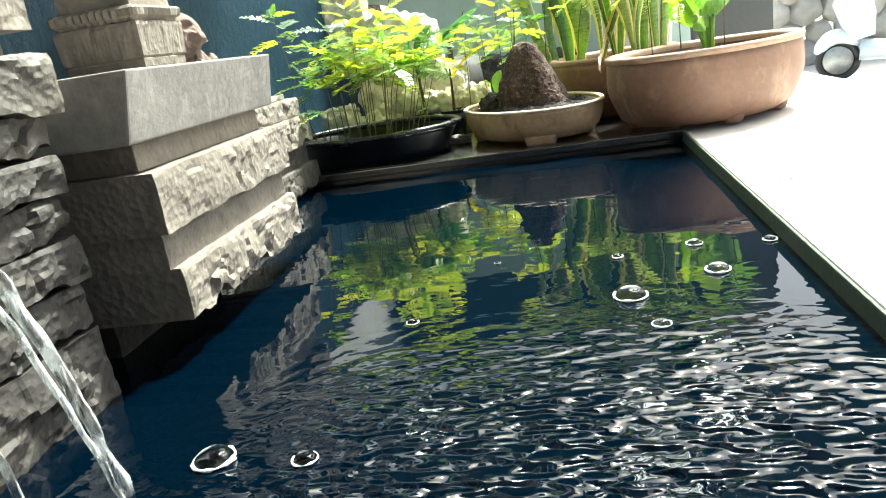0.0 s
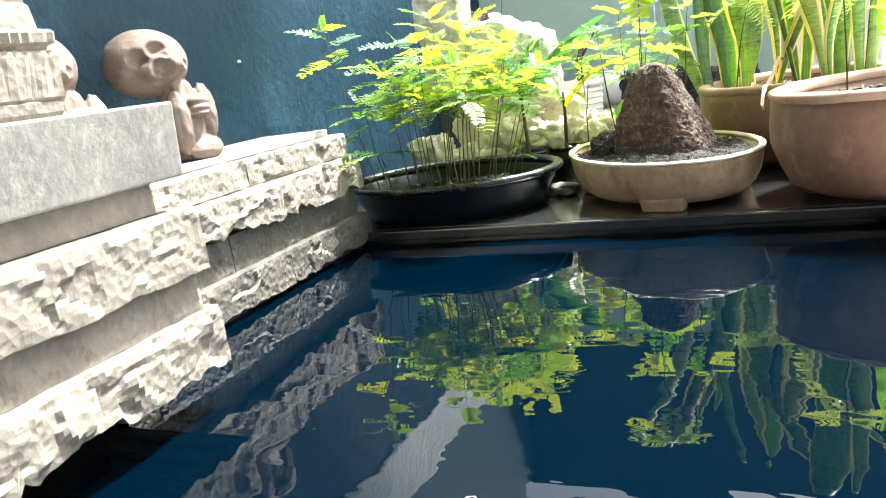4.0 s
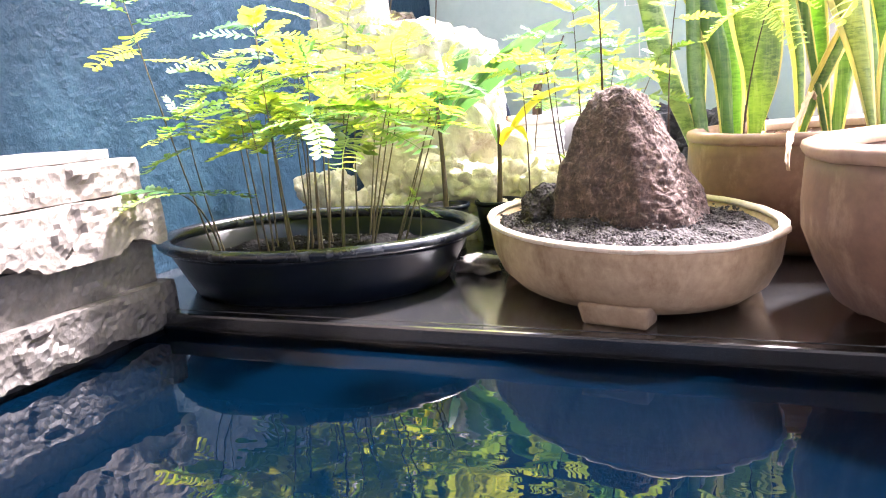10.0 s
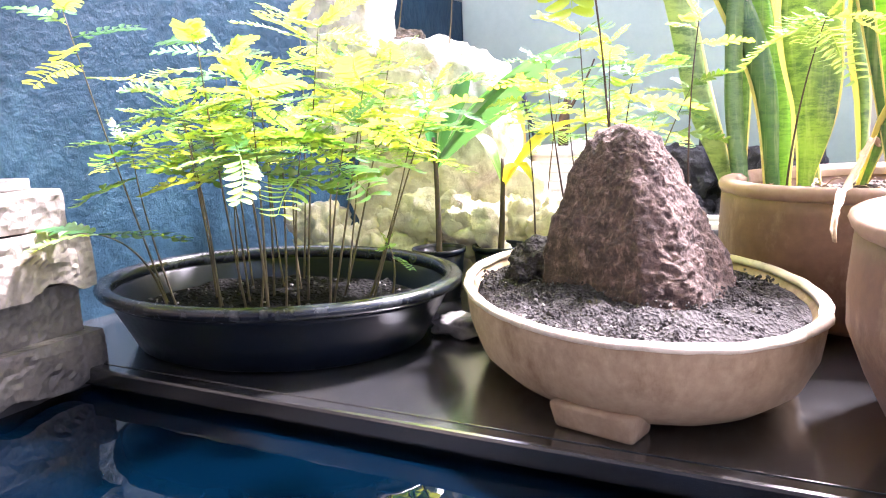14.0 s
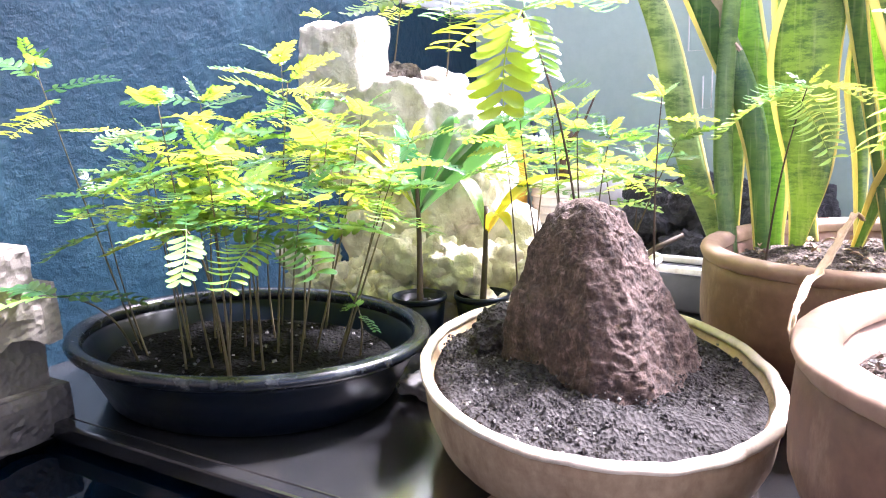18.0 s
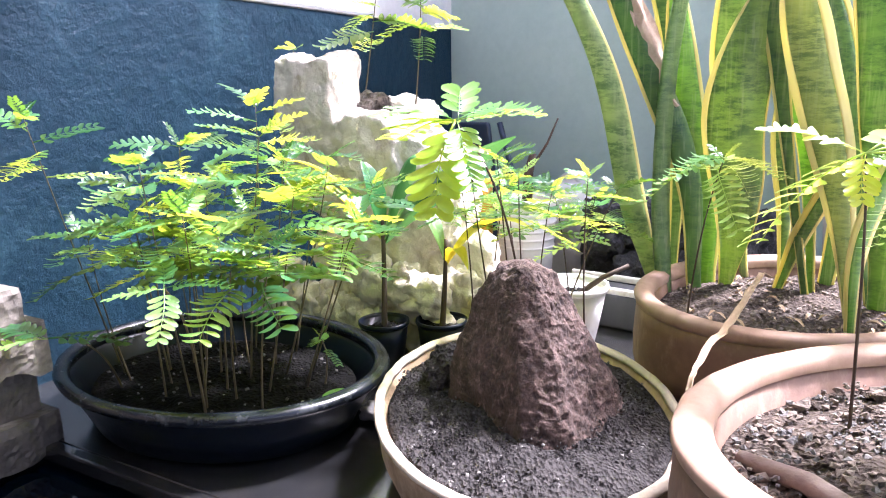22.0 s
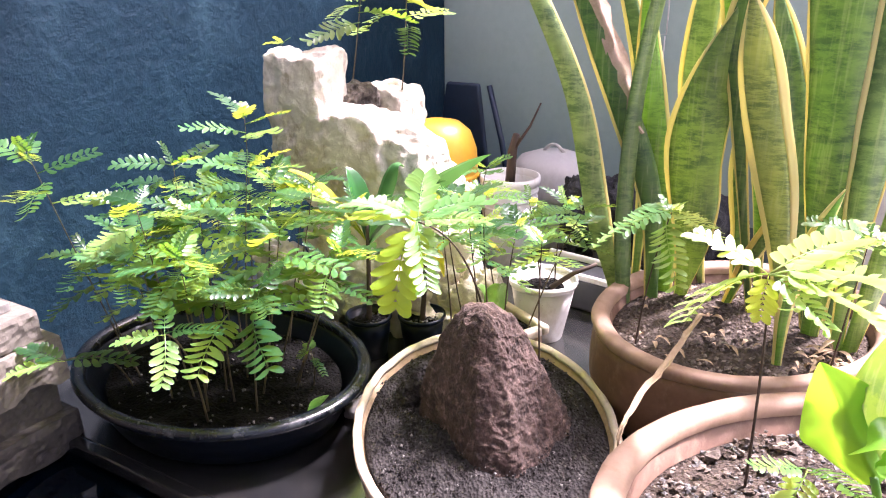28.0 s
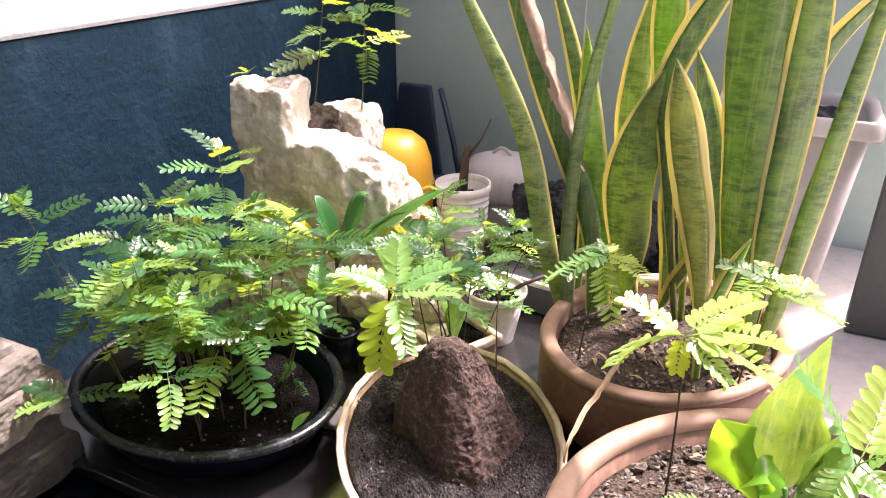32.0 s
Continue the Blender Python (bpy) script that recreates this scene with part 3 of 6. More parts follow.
low_wall = thing("stone_border", "cream split-face sandstone courses stepping down into the pond", "stone border", "", "structure")
COURSES = (  # face x, front end y, z from, z to, roughness, ragged edge, joints
    (-0.425, 0.010, 0.186, 0.235, 0.007, 0.0, (-0.36,)),
    (-0.410, 0.030, 0.104, 0.184, 0.008, 0.022, (-0.245,)),
    (-0.431, 0.018, 0.046, 0.112, 0.004, 0.0, (-0.44,)),
    (-0.409, 0.032, -0.022, 0.0455, 0.005, 0.010, (-0.30,)),
    (-0.436, 0.020, -0.20, 0.0, 0.004, 0.0, (-0.52,)),
)
for n, (fx, fy, za, zb, rg, rag, joints) in enumerate(COURSES):
    cuts = [-0.755, *joints, fy]
    for k, (ya, yb) in enumerate(zip(cuts, cuts[1:])):
        # lower courses get the wet stones with shade mixed into the colour
        part("slab", rough_slab(-0.633, fx, ya + 0.001, yb - 0.001, za, zb, rg, 3.1 * n + 1.7 * k, rag), M_BASESAND if n == 4 else M_WETSHADESAND if n in (2, 3) else M_SAND, low_wall, smooth=False)
bm = bmesh.new()
box(bm, -0.633, -0.456, -0.755, -0.013, 0.2355, 0.250, 0.002)
part("coping", bm, M_CAP, low_wall, "thin grey sawn coping strip", smooth=False)

pier = thing("stone_pier", "projecting sandstone pier with a thick grey cap at the pond", "stone pier", "", "structure")
bm = bmesh.new()
box(bm, -0.633, -0.186, -1.228, -0.752, 0.264, 0.352, 0.003)
for v in bm.verts:
    if v.co.x > -0.3:
        v.co.x -= 0.020 * (0.352 - v.co.z) / 0.088
        v.co.y -= 0.012 * (v.co.y > -1.0) * (v.co.z > 0.3)
part("cap", bm, M_CAP, pier, "thick grey sawn stone cap", smooth=False)
bm = bmesh.new()
box(bm, -0.633, -0.224, -1.195, -0.790, 0.2265, 0.2635, 0.002)
part("neck", bm, M_SAND, pier, smooth=False)
for n, (fx, ya, yb, za, zb, rg, rag) in enumerate(((-0.194, -1.215, -0.757, 0.147, 0.2260, 0.0045, 0.006), (-0.211, -1.205, -0.766, 0.098, 0.1460, 0.004, 0.0), (-0.198, -1.20, -0.752, 0.022, 0.098, 0.007, 0.024))):
    part("slab", rough_slab(-0.633, fx, ya, yb, za, zb, rg, 20 + 5 * n, rag), M_SAND, pier, smooth=False)
# dark stone that paints the shaded recess under the pier
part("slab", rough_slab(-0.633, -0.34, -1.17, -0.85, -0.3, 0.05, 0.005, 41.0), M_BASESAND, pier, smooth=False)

pillar = thing("stone_pillar", "rough layered sandstone pillar beside the falling water", "stone pillar", "", "structure")
for n, (fx, ya, yb, za, zb, rg, rag) in enumerate(((-0.262, -1.74, -1.262, 0.408, 0.47, 0.006, 0.0), (-0.285, -1.74, -1.29, 0.383, 0.41, 0.004, 0.0), (-0.262, -1.74, -1.25, 0.315, 0.383, 0.008, 0.01), (-0.275, -1.74, -1.27, 0.272, 0.318, 0.010, 0.012), (-0.270, -1.74, -1.27, 0.225, 0.270, 0.010, 0.012), (-0.278, -1.74, -1.28, 0.175, 0.224, 0.010, 0.012), (-0.272, -1.74, -1.275, 0.120, 0.174, 0.010, 0.012), (-0.280, -1.74, -1.285, 0.06, 0.119, 0.010, 0.012), (-0.276, -1.74, -1.28, -0.3, 0.06, 0.010, 0.0))):
    # darker stone further down: wet, plus shade put into the colour
    part("slab", rough_slab(-0.633, fx, ya, yb, za, zb, rg, 60 + 3.3 * n, rag), M_SAND if n < 2 else M_WETSHADESAND if n < 4 else M_BASESAND, pillar, smooth=False)


# ---- figures on the stone courses ----
def pedestal():
    """A square carved statue foot: a tapered plinth with a panel and a knobbed moulding, and a fluted shaft above."""
    bm = bmesh.new()
    prof = [(0.064, 0.352), (0.068, 0.360), (0.069, 0.372), (0.067, 0.374), (0.071, 0.377), (0.074, 0.424), (0.072, 0.430), (0.068, 0.432), (0.070, 0.436), (0.076, 0.439), (0.077, 0.450), (0.073, 0.454), (0.064, 0.456), (0.062, 0.482), (0.059, 0.486), (0.060, 0.50), (0.060, 0.506), (0.0565, 0.508), (0.0565, 0.62)]
    n, rows = 24, []
    for r, z in prof:
        ring = []
        for side in range(4):
            for k in range(n):
                u = 2 * k / n - 1
                q = Vector((r, u * r, 0))
                if 0.43 < z < 0.452:
                    q.x += 0.0035 * math.cos(u * 40)
                elif 0.376 < z < 0.428 and abs(u) < 0.86:
                    q.x -= 0.0015 - 0.004 * noise.noise(Vector((u * 5, z * 60, side)))
                elif z > 0.507 and abs(u) < 0.8:
                    q.x += 0.005 * math.cos(u * 22)
                q.x += 0.0015 * noise.noise(Vector((u * 3, z * 30, side + 7)))
                c, s = ((1, 0), (0, 1), (-1, 0), (0, -1))[side]
                ring.append(bm.verts.new((q.x * c - q.y * s - 0.402, q.x * s + q.y * c - 0.853, z)))
        rows.append(ring)
    m = 4 * n
    for a, b in zip(rows, rows[1:]):
        for i in range(m):
            bm.faces.new((a[i], a[(i + 1) % m], b[(i + 1) % m], b[i]))
    bm.faces.new(rows[0][::-1])
    bm.faces.new(rows[-1])
    tagged(part("stone_statue", bm, M_SAND, None, smooth=False), "weathered cream stone statue foot with fluted shaft", "statue")


def bust(shift=0.0, mat=None):
    """A bald skull-like head bent over narrow shoulders, with hollow eyes and an open mouth."""
    bm = bmesh.new()
    bmesh.ops.create_icosphere(bm, subdivisions=6, radius=1.0)
    right, up, out = Vector((0.77, 0.64, 0)), Vector((0, 0, 1)), Vector((0.64, -0.77, 0))
    def aim(a, b):
        return (right * a + up * b + out * math.sqrt(max(0.0, 1 - a * a - b * b))).normalized()
    # direction, width, height: swellings first, hollows after
    marks = ((aim(0.46, -0.26), 0.52, 0.20), (aim(0.84, -0.16), 0.26, 0.20), (aim(0.16, -0.34), 0.30, 0.10), (aim(0.50, 0.14), 0.20, 0.12), (aim(0.14, 0.28), 0.30, 0.07), (aim(0.50, 0.44), 0.28, 0.08), (aim(-0.45, -0.28), 0.16, 0.07),
             (aim(-0.04, 0.10), 0.25, -0.20), (aim(0.38, 0.30), 0.24, -0.22), (aim(0.45, -0.24), 0.26, -0.34), (aim(0.52, 0.10), 0.09, -0.14), (aim(0.86, -0.15), 0.14, -0.14), (aim(0.30, -0.50), 0.20, -0.16))
    for v in bm.verts:
        d = v.co.normalized()
        k = 1.0 + 0.012 * fbm(d * 4)
        for at, wide, high in marks:
            q = (d - at).length / wide
            k += high * max(0.0, 1 - q * q) ** (1.0 if high > 0 else 0.7)
        v.co = Vector((d.x * 0.068, d.y * 0.074, d.z * 0.058)) * k + Vector((-0.535, -0.43, 0.425))
    for at, size in (((-0.500, -0.41, 0.315), (0.038, 0.044, 0.085)), ((-0.476, -0.445, 0.318), (0.022, 0.020, 0.055)), ((-0.474, -0.378, 0.330), (0.020, 0.022, 0.05)), ((-0.462, -0.405, 0.352), (0.016, 0.024, 0.010)), ((-0.458, -0.408, 0.340), (0.015, 0.022, 0.006)), ((-0.458, -0.41, 0.330), (0.014, 0.020, 0.006)), ((-0.470, -0.40, 0.268), (0.018, 0.042, 0.022))):
        for v in bmesh.ops.create_icosphere(bm, subdivisions=4, radius=1.0)["verts"]:
            d = v.co.copy()
            v.co = Vector((d.x * size[0], d.y * size[1], d.z * size[2])) * (1 + 0.10 * fbm(d * 3.0 + Vector(at) * 20)) + Vector(at)
            v.co.z = max(v.co.z, 0.250)
    ob = part("skull_statue", bm, mat or M_STATUE, None, m=pose(0, shift, 0))
    fuse = ob.modifiers.new("fuse", "REMESH")
    fuse.mode, fuse.voxel_size, fuse.use_smooth_shade = "VOXEL", 0.0025, True
    tagged(ob, "brown stone figure with a bald round head on the stone border", "statue", "skull statues")


pedestal()
bust()
bust(-0.237)


# ---- falling water and bubbles ----
def water_jet():
    th = thing("water_jet", "clear thin streams falling from the pillar into the pond", "water jet")
    for n, (p0, p1, p2, w) in enumerate((((-0.262, -1.49, 0.262), (-0.18, -1.50, 0.235), (-0.132, -1.50, -0.035), 0.011), ((-0.262, -1.52, 0.262), (-0.165, -1.53, 0.23), (-0.112, -1.53, -0.035), 0.006), ((-0.262, -1.56, 0.255), (-0.20, -1.57, 0.22), (-0.165, -1.575, -0.035), 0.008))):
        pts = bezier(p0, p1, p2, 30)
        pts = [p + Vector((0.003 * noise.noise(p * 30), 0.003 * noise.noise(p * 30 + Vector((5, 0, 0))), 0)) for p in pts]
        rad = [w * (0.75 + 0.35 * noise.noise(Vector((i * 0.4, n, 0)))) * (1 - 0.35 * i / 29) for i in range(30)]
        part("stream", tube(pts, rad, 10), M_JET, th)


water_jet()


def bubbles():
    spots = ((-0.068, -1.45, 0.020), (0.079, -1.139, 0.008), (0.373, -1.111, 0.021), (0.50, -1.041, 0.016), (0.493, -0.913, 0.012), (0.398, -1.212, 0.011), (0.372, -0.942, 0.008), (0.03, -1.459, 0.012), (0.182, -0.913, 0.005), (0.60, -0.93, 0.010))
    for x, y, r in spots:
        bm = bmesh.new()
        bmesh.ops.create_uvsphere(bm, u_segments=20, v_segments=10, radius=r)
        bmesh.ops.delete(bm, geom=[v for v in bm.verts if v.co.z < -0.2 * r], context="VERTS")
        for v in bm.verts:
            v.co.z *= 0.62
        th = thing("bubble", "clear bubble with a white rim floating on the pond", "bubble", "bubbles on the pond", at=(x, y, WATER + 0.001))
        part("dome", bm, M_FILM, th)
        ring = [(r * 1.05 * math.cos(a), r * 1.05 * math.sin(a), 0.001) for a in (2 * math.pi * k / 24 for k in range(25))]
        # the rim's highlight is modelled as a broken white ring
        part("foam_ring", tube(ring, [r * max(0.02, 0.07 + 0.13 * noise.noise(Vector((k * 0.55, x * 9, y * 9)))) for k in range(25)], 6), M_RIMLIGHT, th, "white ring that paints the bright rim highlight")



bubbles()


# ---- vessels ----
def soil_disc(radius, z, mound, mat, parent, name="soil", seed=0.0, steps=56):
    bm = bmesh.new()
    rings = []
    nr = 22
    for k in range(1, nr + 1):
        r = radius * k / nr
        ring = []
        for i in range(steps):
            a = 2 * math.pi * i / steps
            x, y = r * math.cos(a), r * math.sin(a)
            h = mound * (1 - (k / nr) ** 2) + 0.010 * fbm((x * 14 + seed, y * 14, seed), 3) + 0.006 * fbm((x * 55, y * 55, seed), 3)
            ring.append(bm.verts.new((x, y, z + h * (1 if k < nr else 0.2))))
        rings.append(ring)
    mid = bm.verts.new((0, 0, z + mound + 0.01 * fbm((seed, 0, seed), 3)))
    for i in range(steps):
        bm.faces.new((mid, rings[0][i], rings[0][(i + 1) % steps]))
    for a, b in zip(rings, rings[1:]):
        for i in range(steps):
            bm.faces.new((a[i], b[i], b[(i + 1) % steps], a[(i + 1) % steps]))
    low = [bm.verts.new((v.co.x * 0.98, v.co.y * 0.98, z - 0.010)) for v in rings[-1]]
    for i in range(steps):
        bm.faces.new((rings[-1][i], low[i], low[(i + 1) % steps], rings[-1][(i + 1) % steps]))
    return part(name, bm, mat, parent)


def grit(radius, z, mound, count, size, mat, parent, seed, name="grit", inner=0.0):
    """Loose crumbs on soil: small angular solids joined into one."""
    rng = random.Random(seed)
    verts, faces = [], []
    base = [Vector(v).normalized() for v in ((1, 0, 0.1), (-0.9, 0.2, 0), (0, 1, 0.1), (0.1, -0.9, 0), (0, 0.1, 1), (0, 0, -1))]
    tri = ((4, 0, 2), (4, 2, 1), (4, 1, 3), (4, 3, 0), (5, 2, 0), (5, 1, 2), (5, 3, 1), (5, 0, 3))
    for _ in range(count):
        a, r = rng.uniform(0, 2 * math.pi), radius * math.sqrt(rng.uniform(inner ** 2, 1))
        x, y = r * math.cos(a), r * math.sin(a)
        s = size * rng.uniform(0.35, 1.0) ** 2 + size * 0.25
        h = z + mound * (1 - (r / radius) ** 2) + 0.010 * fbm((x * 14 + seed, y * 14, seed), 3) + s * 0.2
        turn = Euler((rng.uniform(0, 6), rng.uniform(0, 6), rng.uniform(0, 6))).to_matrix()
        n = len(verts)
        for b in base:
            q = turn @ (b * s * rng.uniform(0.65, 1.2))
            verts.append((x + q.x, y + q.y, h + q.z * 0.7))
        faces += [(i + n, j + n, k + n) for i, j, k in tri]
    me = bpy.data.meshes.new(name)
    me.from_pydata(verts, [], faces)
    me.materials.append(mat)
    ob = new(name, me)
    ob.parent = parent
    return tagged(ob, "loose crumbs of soil and gravel", "", "", "stuff")


# black plastic basin with seedlings
basin = thing("plastic_basin", "wide oval black plastic basin full of seedlings on the dark ledge", "basin", at=(-0.268, 0.222, 0.0))
BASIN_OVAL = 0.79
part("body", lathe([(0.215, 0.0), (0.225, 0.004), (0.245, 0.04), (0.262, 0.070), (0.270, 0.076), (0.262, 0.079), (0.252, 0.072), (0.238, 0.045), (0.225, 0.025)], 80, oval=BASIN_OVAL), M_BLACK, basin)
part("rim", lathe([(0.258, 0.074), (0.272, 0.076), (0.280, 0.080), (0.283, 0.086), (0.280, 0.092), (0.271, 0.095), (0.261, 0.093), (0.255, 0.086), (0.258, 0.074)], 88, oval=BASIN_OVAL, close=False), M_BLACKRIM, basin, "rolled glossy rim")
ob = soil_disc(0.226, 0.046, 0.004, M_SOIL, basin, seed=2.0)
ob.scale.y = BASIN_OVAL
ob = grit(0.215, 0.049, 0.004, 110, 0.0045, M_DARKGRIT, basin, 3)
ob.scale.y = BASIN_OVAL

# beige oval bowl with the lava rock
BOWL = Vector((0.233, 0.266, 0.0))
OVAL = 0.705
bowl = thing("clay_bowl", "oval beige clay bonsai bowl on block feet with dark soil", "bowl", at=BOWL)
bowl.rotation_euler = (0, 0, radians(-60))
part("body", lathe([(0.08, 0.005), (0.185, 0.005), (0.226, 0.013), (0.252, 0.031), (0.267, 0.057), (0.273, 0.086), (0.275, 0.0985), (0.266, 0.0985), (0.254, 0.084), (0.236, 0.060), (0.12, 0.045)], 144, 0.012, 3.0, OVAL, chips=0.004), M_BOWL, bowl)
part("rim", lathe([(0.266, 0.0965), (0.274, 0.0965), (0.2785, 0.0985), (0.279, 0.102), (0.275, 0.105), (0.268, 0.105), (0.262, 0.102), (0.261, 0.0975), (0.266, 0.0965)], 180, 0.012, 3.0, OVAL, close=False, chips=0.010), M_BOWLRIM, bowl, "worn pale rim")
for x, y, a in ((0.192, -0.083, -43), (0.12, 0.11, 40), (-0.17, 0.07, 118), (-0.12, -0.11, 220)):
    bm = bmesh.new()
    box(bm, -0.020, 0.020, -0.041, 0.041, 0.0, 0.028, 0.005)
    for v in bm.verts:
        v.co.y *= 1 + 0.12 * v.co.z / 0.034
        v.co.x += 0.008 * v.co.z / 0.034
    part("foot", bm, M_BOWL, bowl, m=pose(x, y, 0, 0, 0, a))
ob = soil_disc(0.254, 0.089, 0.014, M_BOWLSOIL, bowl, seed=7.0)
ob.scale.y = OVAL
ob = grit(0.250, 0.090, 0.014, 3200, 0.0036, M_BOWLSOIL, bowl, 5, inner=0.3)
ob.scale.y = OVAL
ob = grit(0.250, 0.090, 0.014, 420, 0.0034, M_DARKGRIT, bowl, 8, inner=0.3)
ob.scale.y = OVAL


def lava_rock():
    """A steep rounded cone of porous lava: shoulders, clefts and a crumbly skin."""
    n, m = 250, 170
    prof = ((0.0, 0.120), (0.12, 0.114), (0.3, 0.104), (0.5, 0.088), (0.68, 0.071), (0.82, 0.056), (0.91, 0.043), (0.97, 0.027), (1.0, 0.004))
    verts, faces = [], []
    for k in range(m + 1):
        q = (k / m) ** 0.9
        r = np.interp(q, [p[0] for p in prof], [p[1] for p in prof])
        for i in range(n):
            a = 2 * math.pi * i / n
            c, s = math.cos(a), math.sin(a)
            z = 0.07 + 0.218 * q
            facet = min(d / max(0.25, math.cos(a - radians(b))) for b, d in ((-118, 0.76), (-10, 0.88)))
            face = 0.92 * min(1.07, facet) + 0.34 * max(0, math.cos(a + 0.10)) * max(0.0, 0.5 - q) + 0.12 * max(0.0, 0.12 - q)
            at = Vector((r * face * c, r * face * s, z))
            lit = 0.45 + 0.55 * max(0.0, math.cos(a + 0.5))
            skin = 0.0065 * fbm(at * 15, 2) + lit * (0.0030 * fbm(at * 80, 3, 0.6) + 0.0022 * noise.noise(at * 230))
            k2 = r * face + skin * min(1.0, r / 0.03)
            verts.append((k2 * c + 0.012 - 0.016 * q, k2 * s * 0.95, z + 0.006 * fbm(at * 40, 3) * min(1.0, r / 0.02)))
    for k in range(m):
        for i in range(n):
            j = (i + 1) % n
            faces.append((k * n + i, k * n + j, (k + 1) * n + j, (k + 1) * n + i))
    faces.append(list(range(m * n, (m + 1) * n)))
    me = bpy.data.meshes.new("lava_rock")
    me.from_pydata(verts, [], faces)
    me.materials.append(M_CONE)
    me.polygons.foreach_set("use_smooth", [True] * len(me.polygons))
    ob = new("lava_rock", me)
    ob.matrix_basis = pose(BOWL.x, BOWL.y - 0.005, 0)
    tagged(ob, "steep brown porous lava rock standing in the clay bowl", "rock")


lava_rock()
# a smaller dark lump at the rock's foot
bm = bmesh.new()
bmesh.ops.create_icosphere(bm, subdivisions=4, radius=1.0)
for v in bm.verts:
    v.co = Vector((v.co.x * 0.045, v.co.y * 0.05, v.co.z * 0.045)) * (1 + 0.25 * fbm(v.co * 2.2) + 0.08 * fbm(v.co * 9))
tagged(part("soil_clod", bm, M_BOWLSOIL, None, m=pose(0.115, 0.30, 0.10)), "crumbly dark clod of soil in the clay bowl", "soil clod")


def terracotta(name, label, x, y, outer, height, foot_r, rim_w, soil_drop, seed, mat_soil, feet=False, oval=1.0, turn=0.0):
    th = thing(name, label, "pot", at=(x, y, 0))
    th.rotation_euler = (0, 0, radians(turn))
    lift = 0.014 if feet else 0.0
    h = height
    body = [(foot_r * 0.6, lift), (foot_r, lift), (foot_r + (outer - foot_r) * 0.52, lift + (h - lift) * 0.10), (outer * 0.94, lift + (h - lift) * 0.30), (outer * 0.99, lift + (h - lift) * 0.50), (outer * 0.993, lift + (h - lift) * 0.66), (outer * 0.985, lift + (h - lift) * 0.82), (outer * 0.98, h - 0.018), (outer - rim_w, h - 0.018), (outer - rim_w - 0.012, h * 0.66), (outer * 0.7, h * 0.5)]
    part("body", lathe(body, 96, 0.006, seed, oval), M_TERRA, th)
    rim = [(outer - rim_w - 0.002, h - 0.019), (outer * 0.978, h - 0.019), (outer * 0.992, h - 0.014), (outer, h - 0.008), (outer * 0.992, h - 0.002), (outer * 0.965, h), (outer - rim_w + 0.006, h - 0.001), (outer - rim_w - 0.002, h - 0.008), (outer - rim_w - 0.002, h - 0.019)]
    part("rim", lathe(rim, 150, 0.006, seed, oval, close=False, chips=0.005), M_TERRARIM, th, "rounded paler rim")
    if feet:
        for a in (-40, 60, 150, 245):
            bm = bmesh.new()
            bmesh.ops.create_icosphere(bm, subdivisions=3, radius=1.0)
            for v in bm.verts:
                v.co = Vector((v.co.x * 0.030 + foot_r * 0.95, v.co.y * 0.032, max(0.0, v.co.z * 0.035 + 0.03)))
            part("foot", bm, M_TERRA, th, m=Matrix.Diagonal((1, oval, 1, 1)) @ pose(0, 0, 0, 0, 0, a))
    soil_disc(outer - rim_w - 0.008, h - soil_drop, 0.006, mat_soil, th, seed=seed).scale.y = oval
    return th


POT2 = Vector((0.528, 0.605, 0.0))
POT3 = Vector((0.737, 0.165, 0.0))
pot2 = terracotta("terracotta_pot", "wide brown terracotta pot of snake plants beside the grey wall", POT2.x, POT2.y, 0.256, 0.203, 0.16, 0.030, 0.034, 4.0, M_DRYSOIL, False, 0.83, 60)
grit(0.21, 0.168, 0.006, 900, 0.0055, M_GRIT, pot2, 11).scale.y = 0.83
pot3 = terracotta("footed_terracotta_pot", "large brown footed terracotta pot with dry stony soil beside the pond", POT3.x, POT3.y, 0.305, 0.211, 0.225, 0.036, 0.045, 9.0, M_DRYSOIL, True, 0.765, 37)
grit(0.255, 0.168, 0.006, 1000, 0.0062, M_GRIT, pot3, 12).scale.y = 0.765
grit(0.255, 0.168, 0.006, 1500, 0.005, M_DARKGRIT, pot3, 13).scale.y = 0.765
grit(0.250, 0.168, 0.006, 90, 0.0115, M_GRIT, pot3, 14).scale.y = 0.765
grit(0.250, 0.168, 0.006, 170, 0.0105, M_DRYSOIL, pot3, 15).scale.y = 0.765


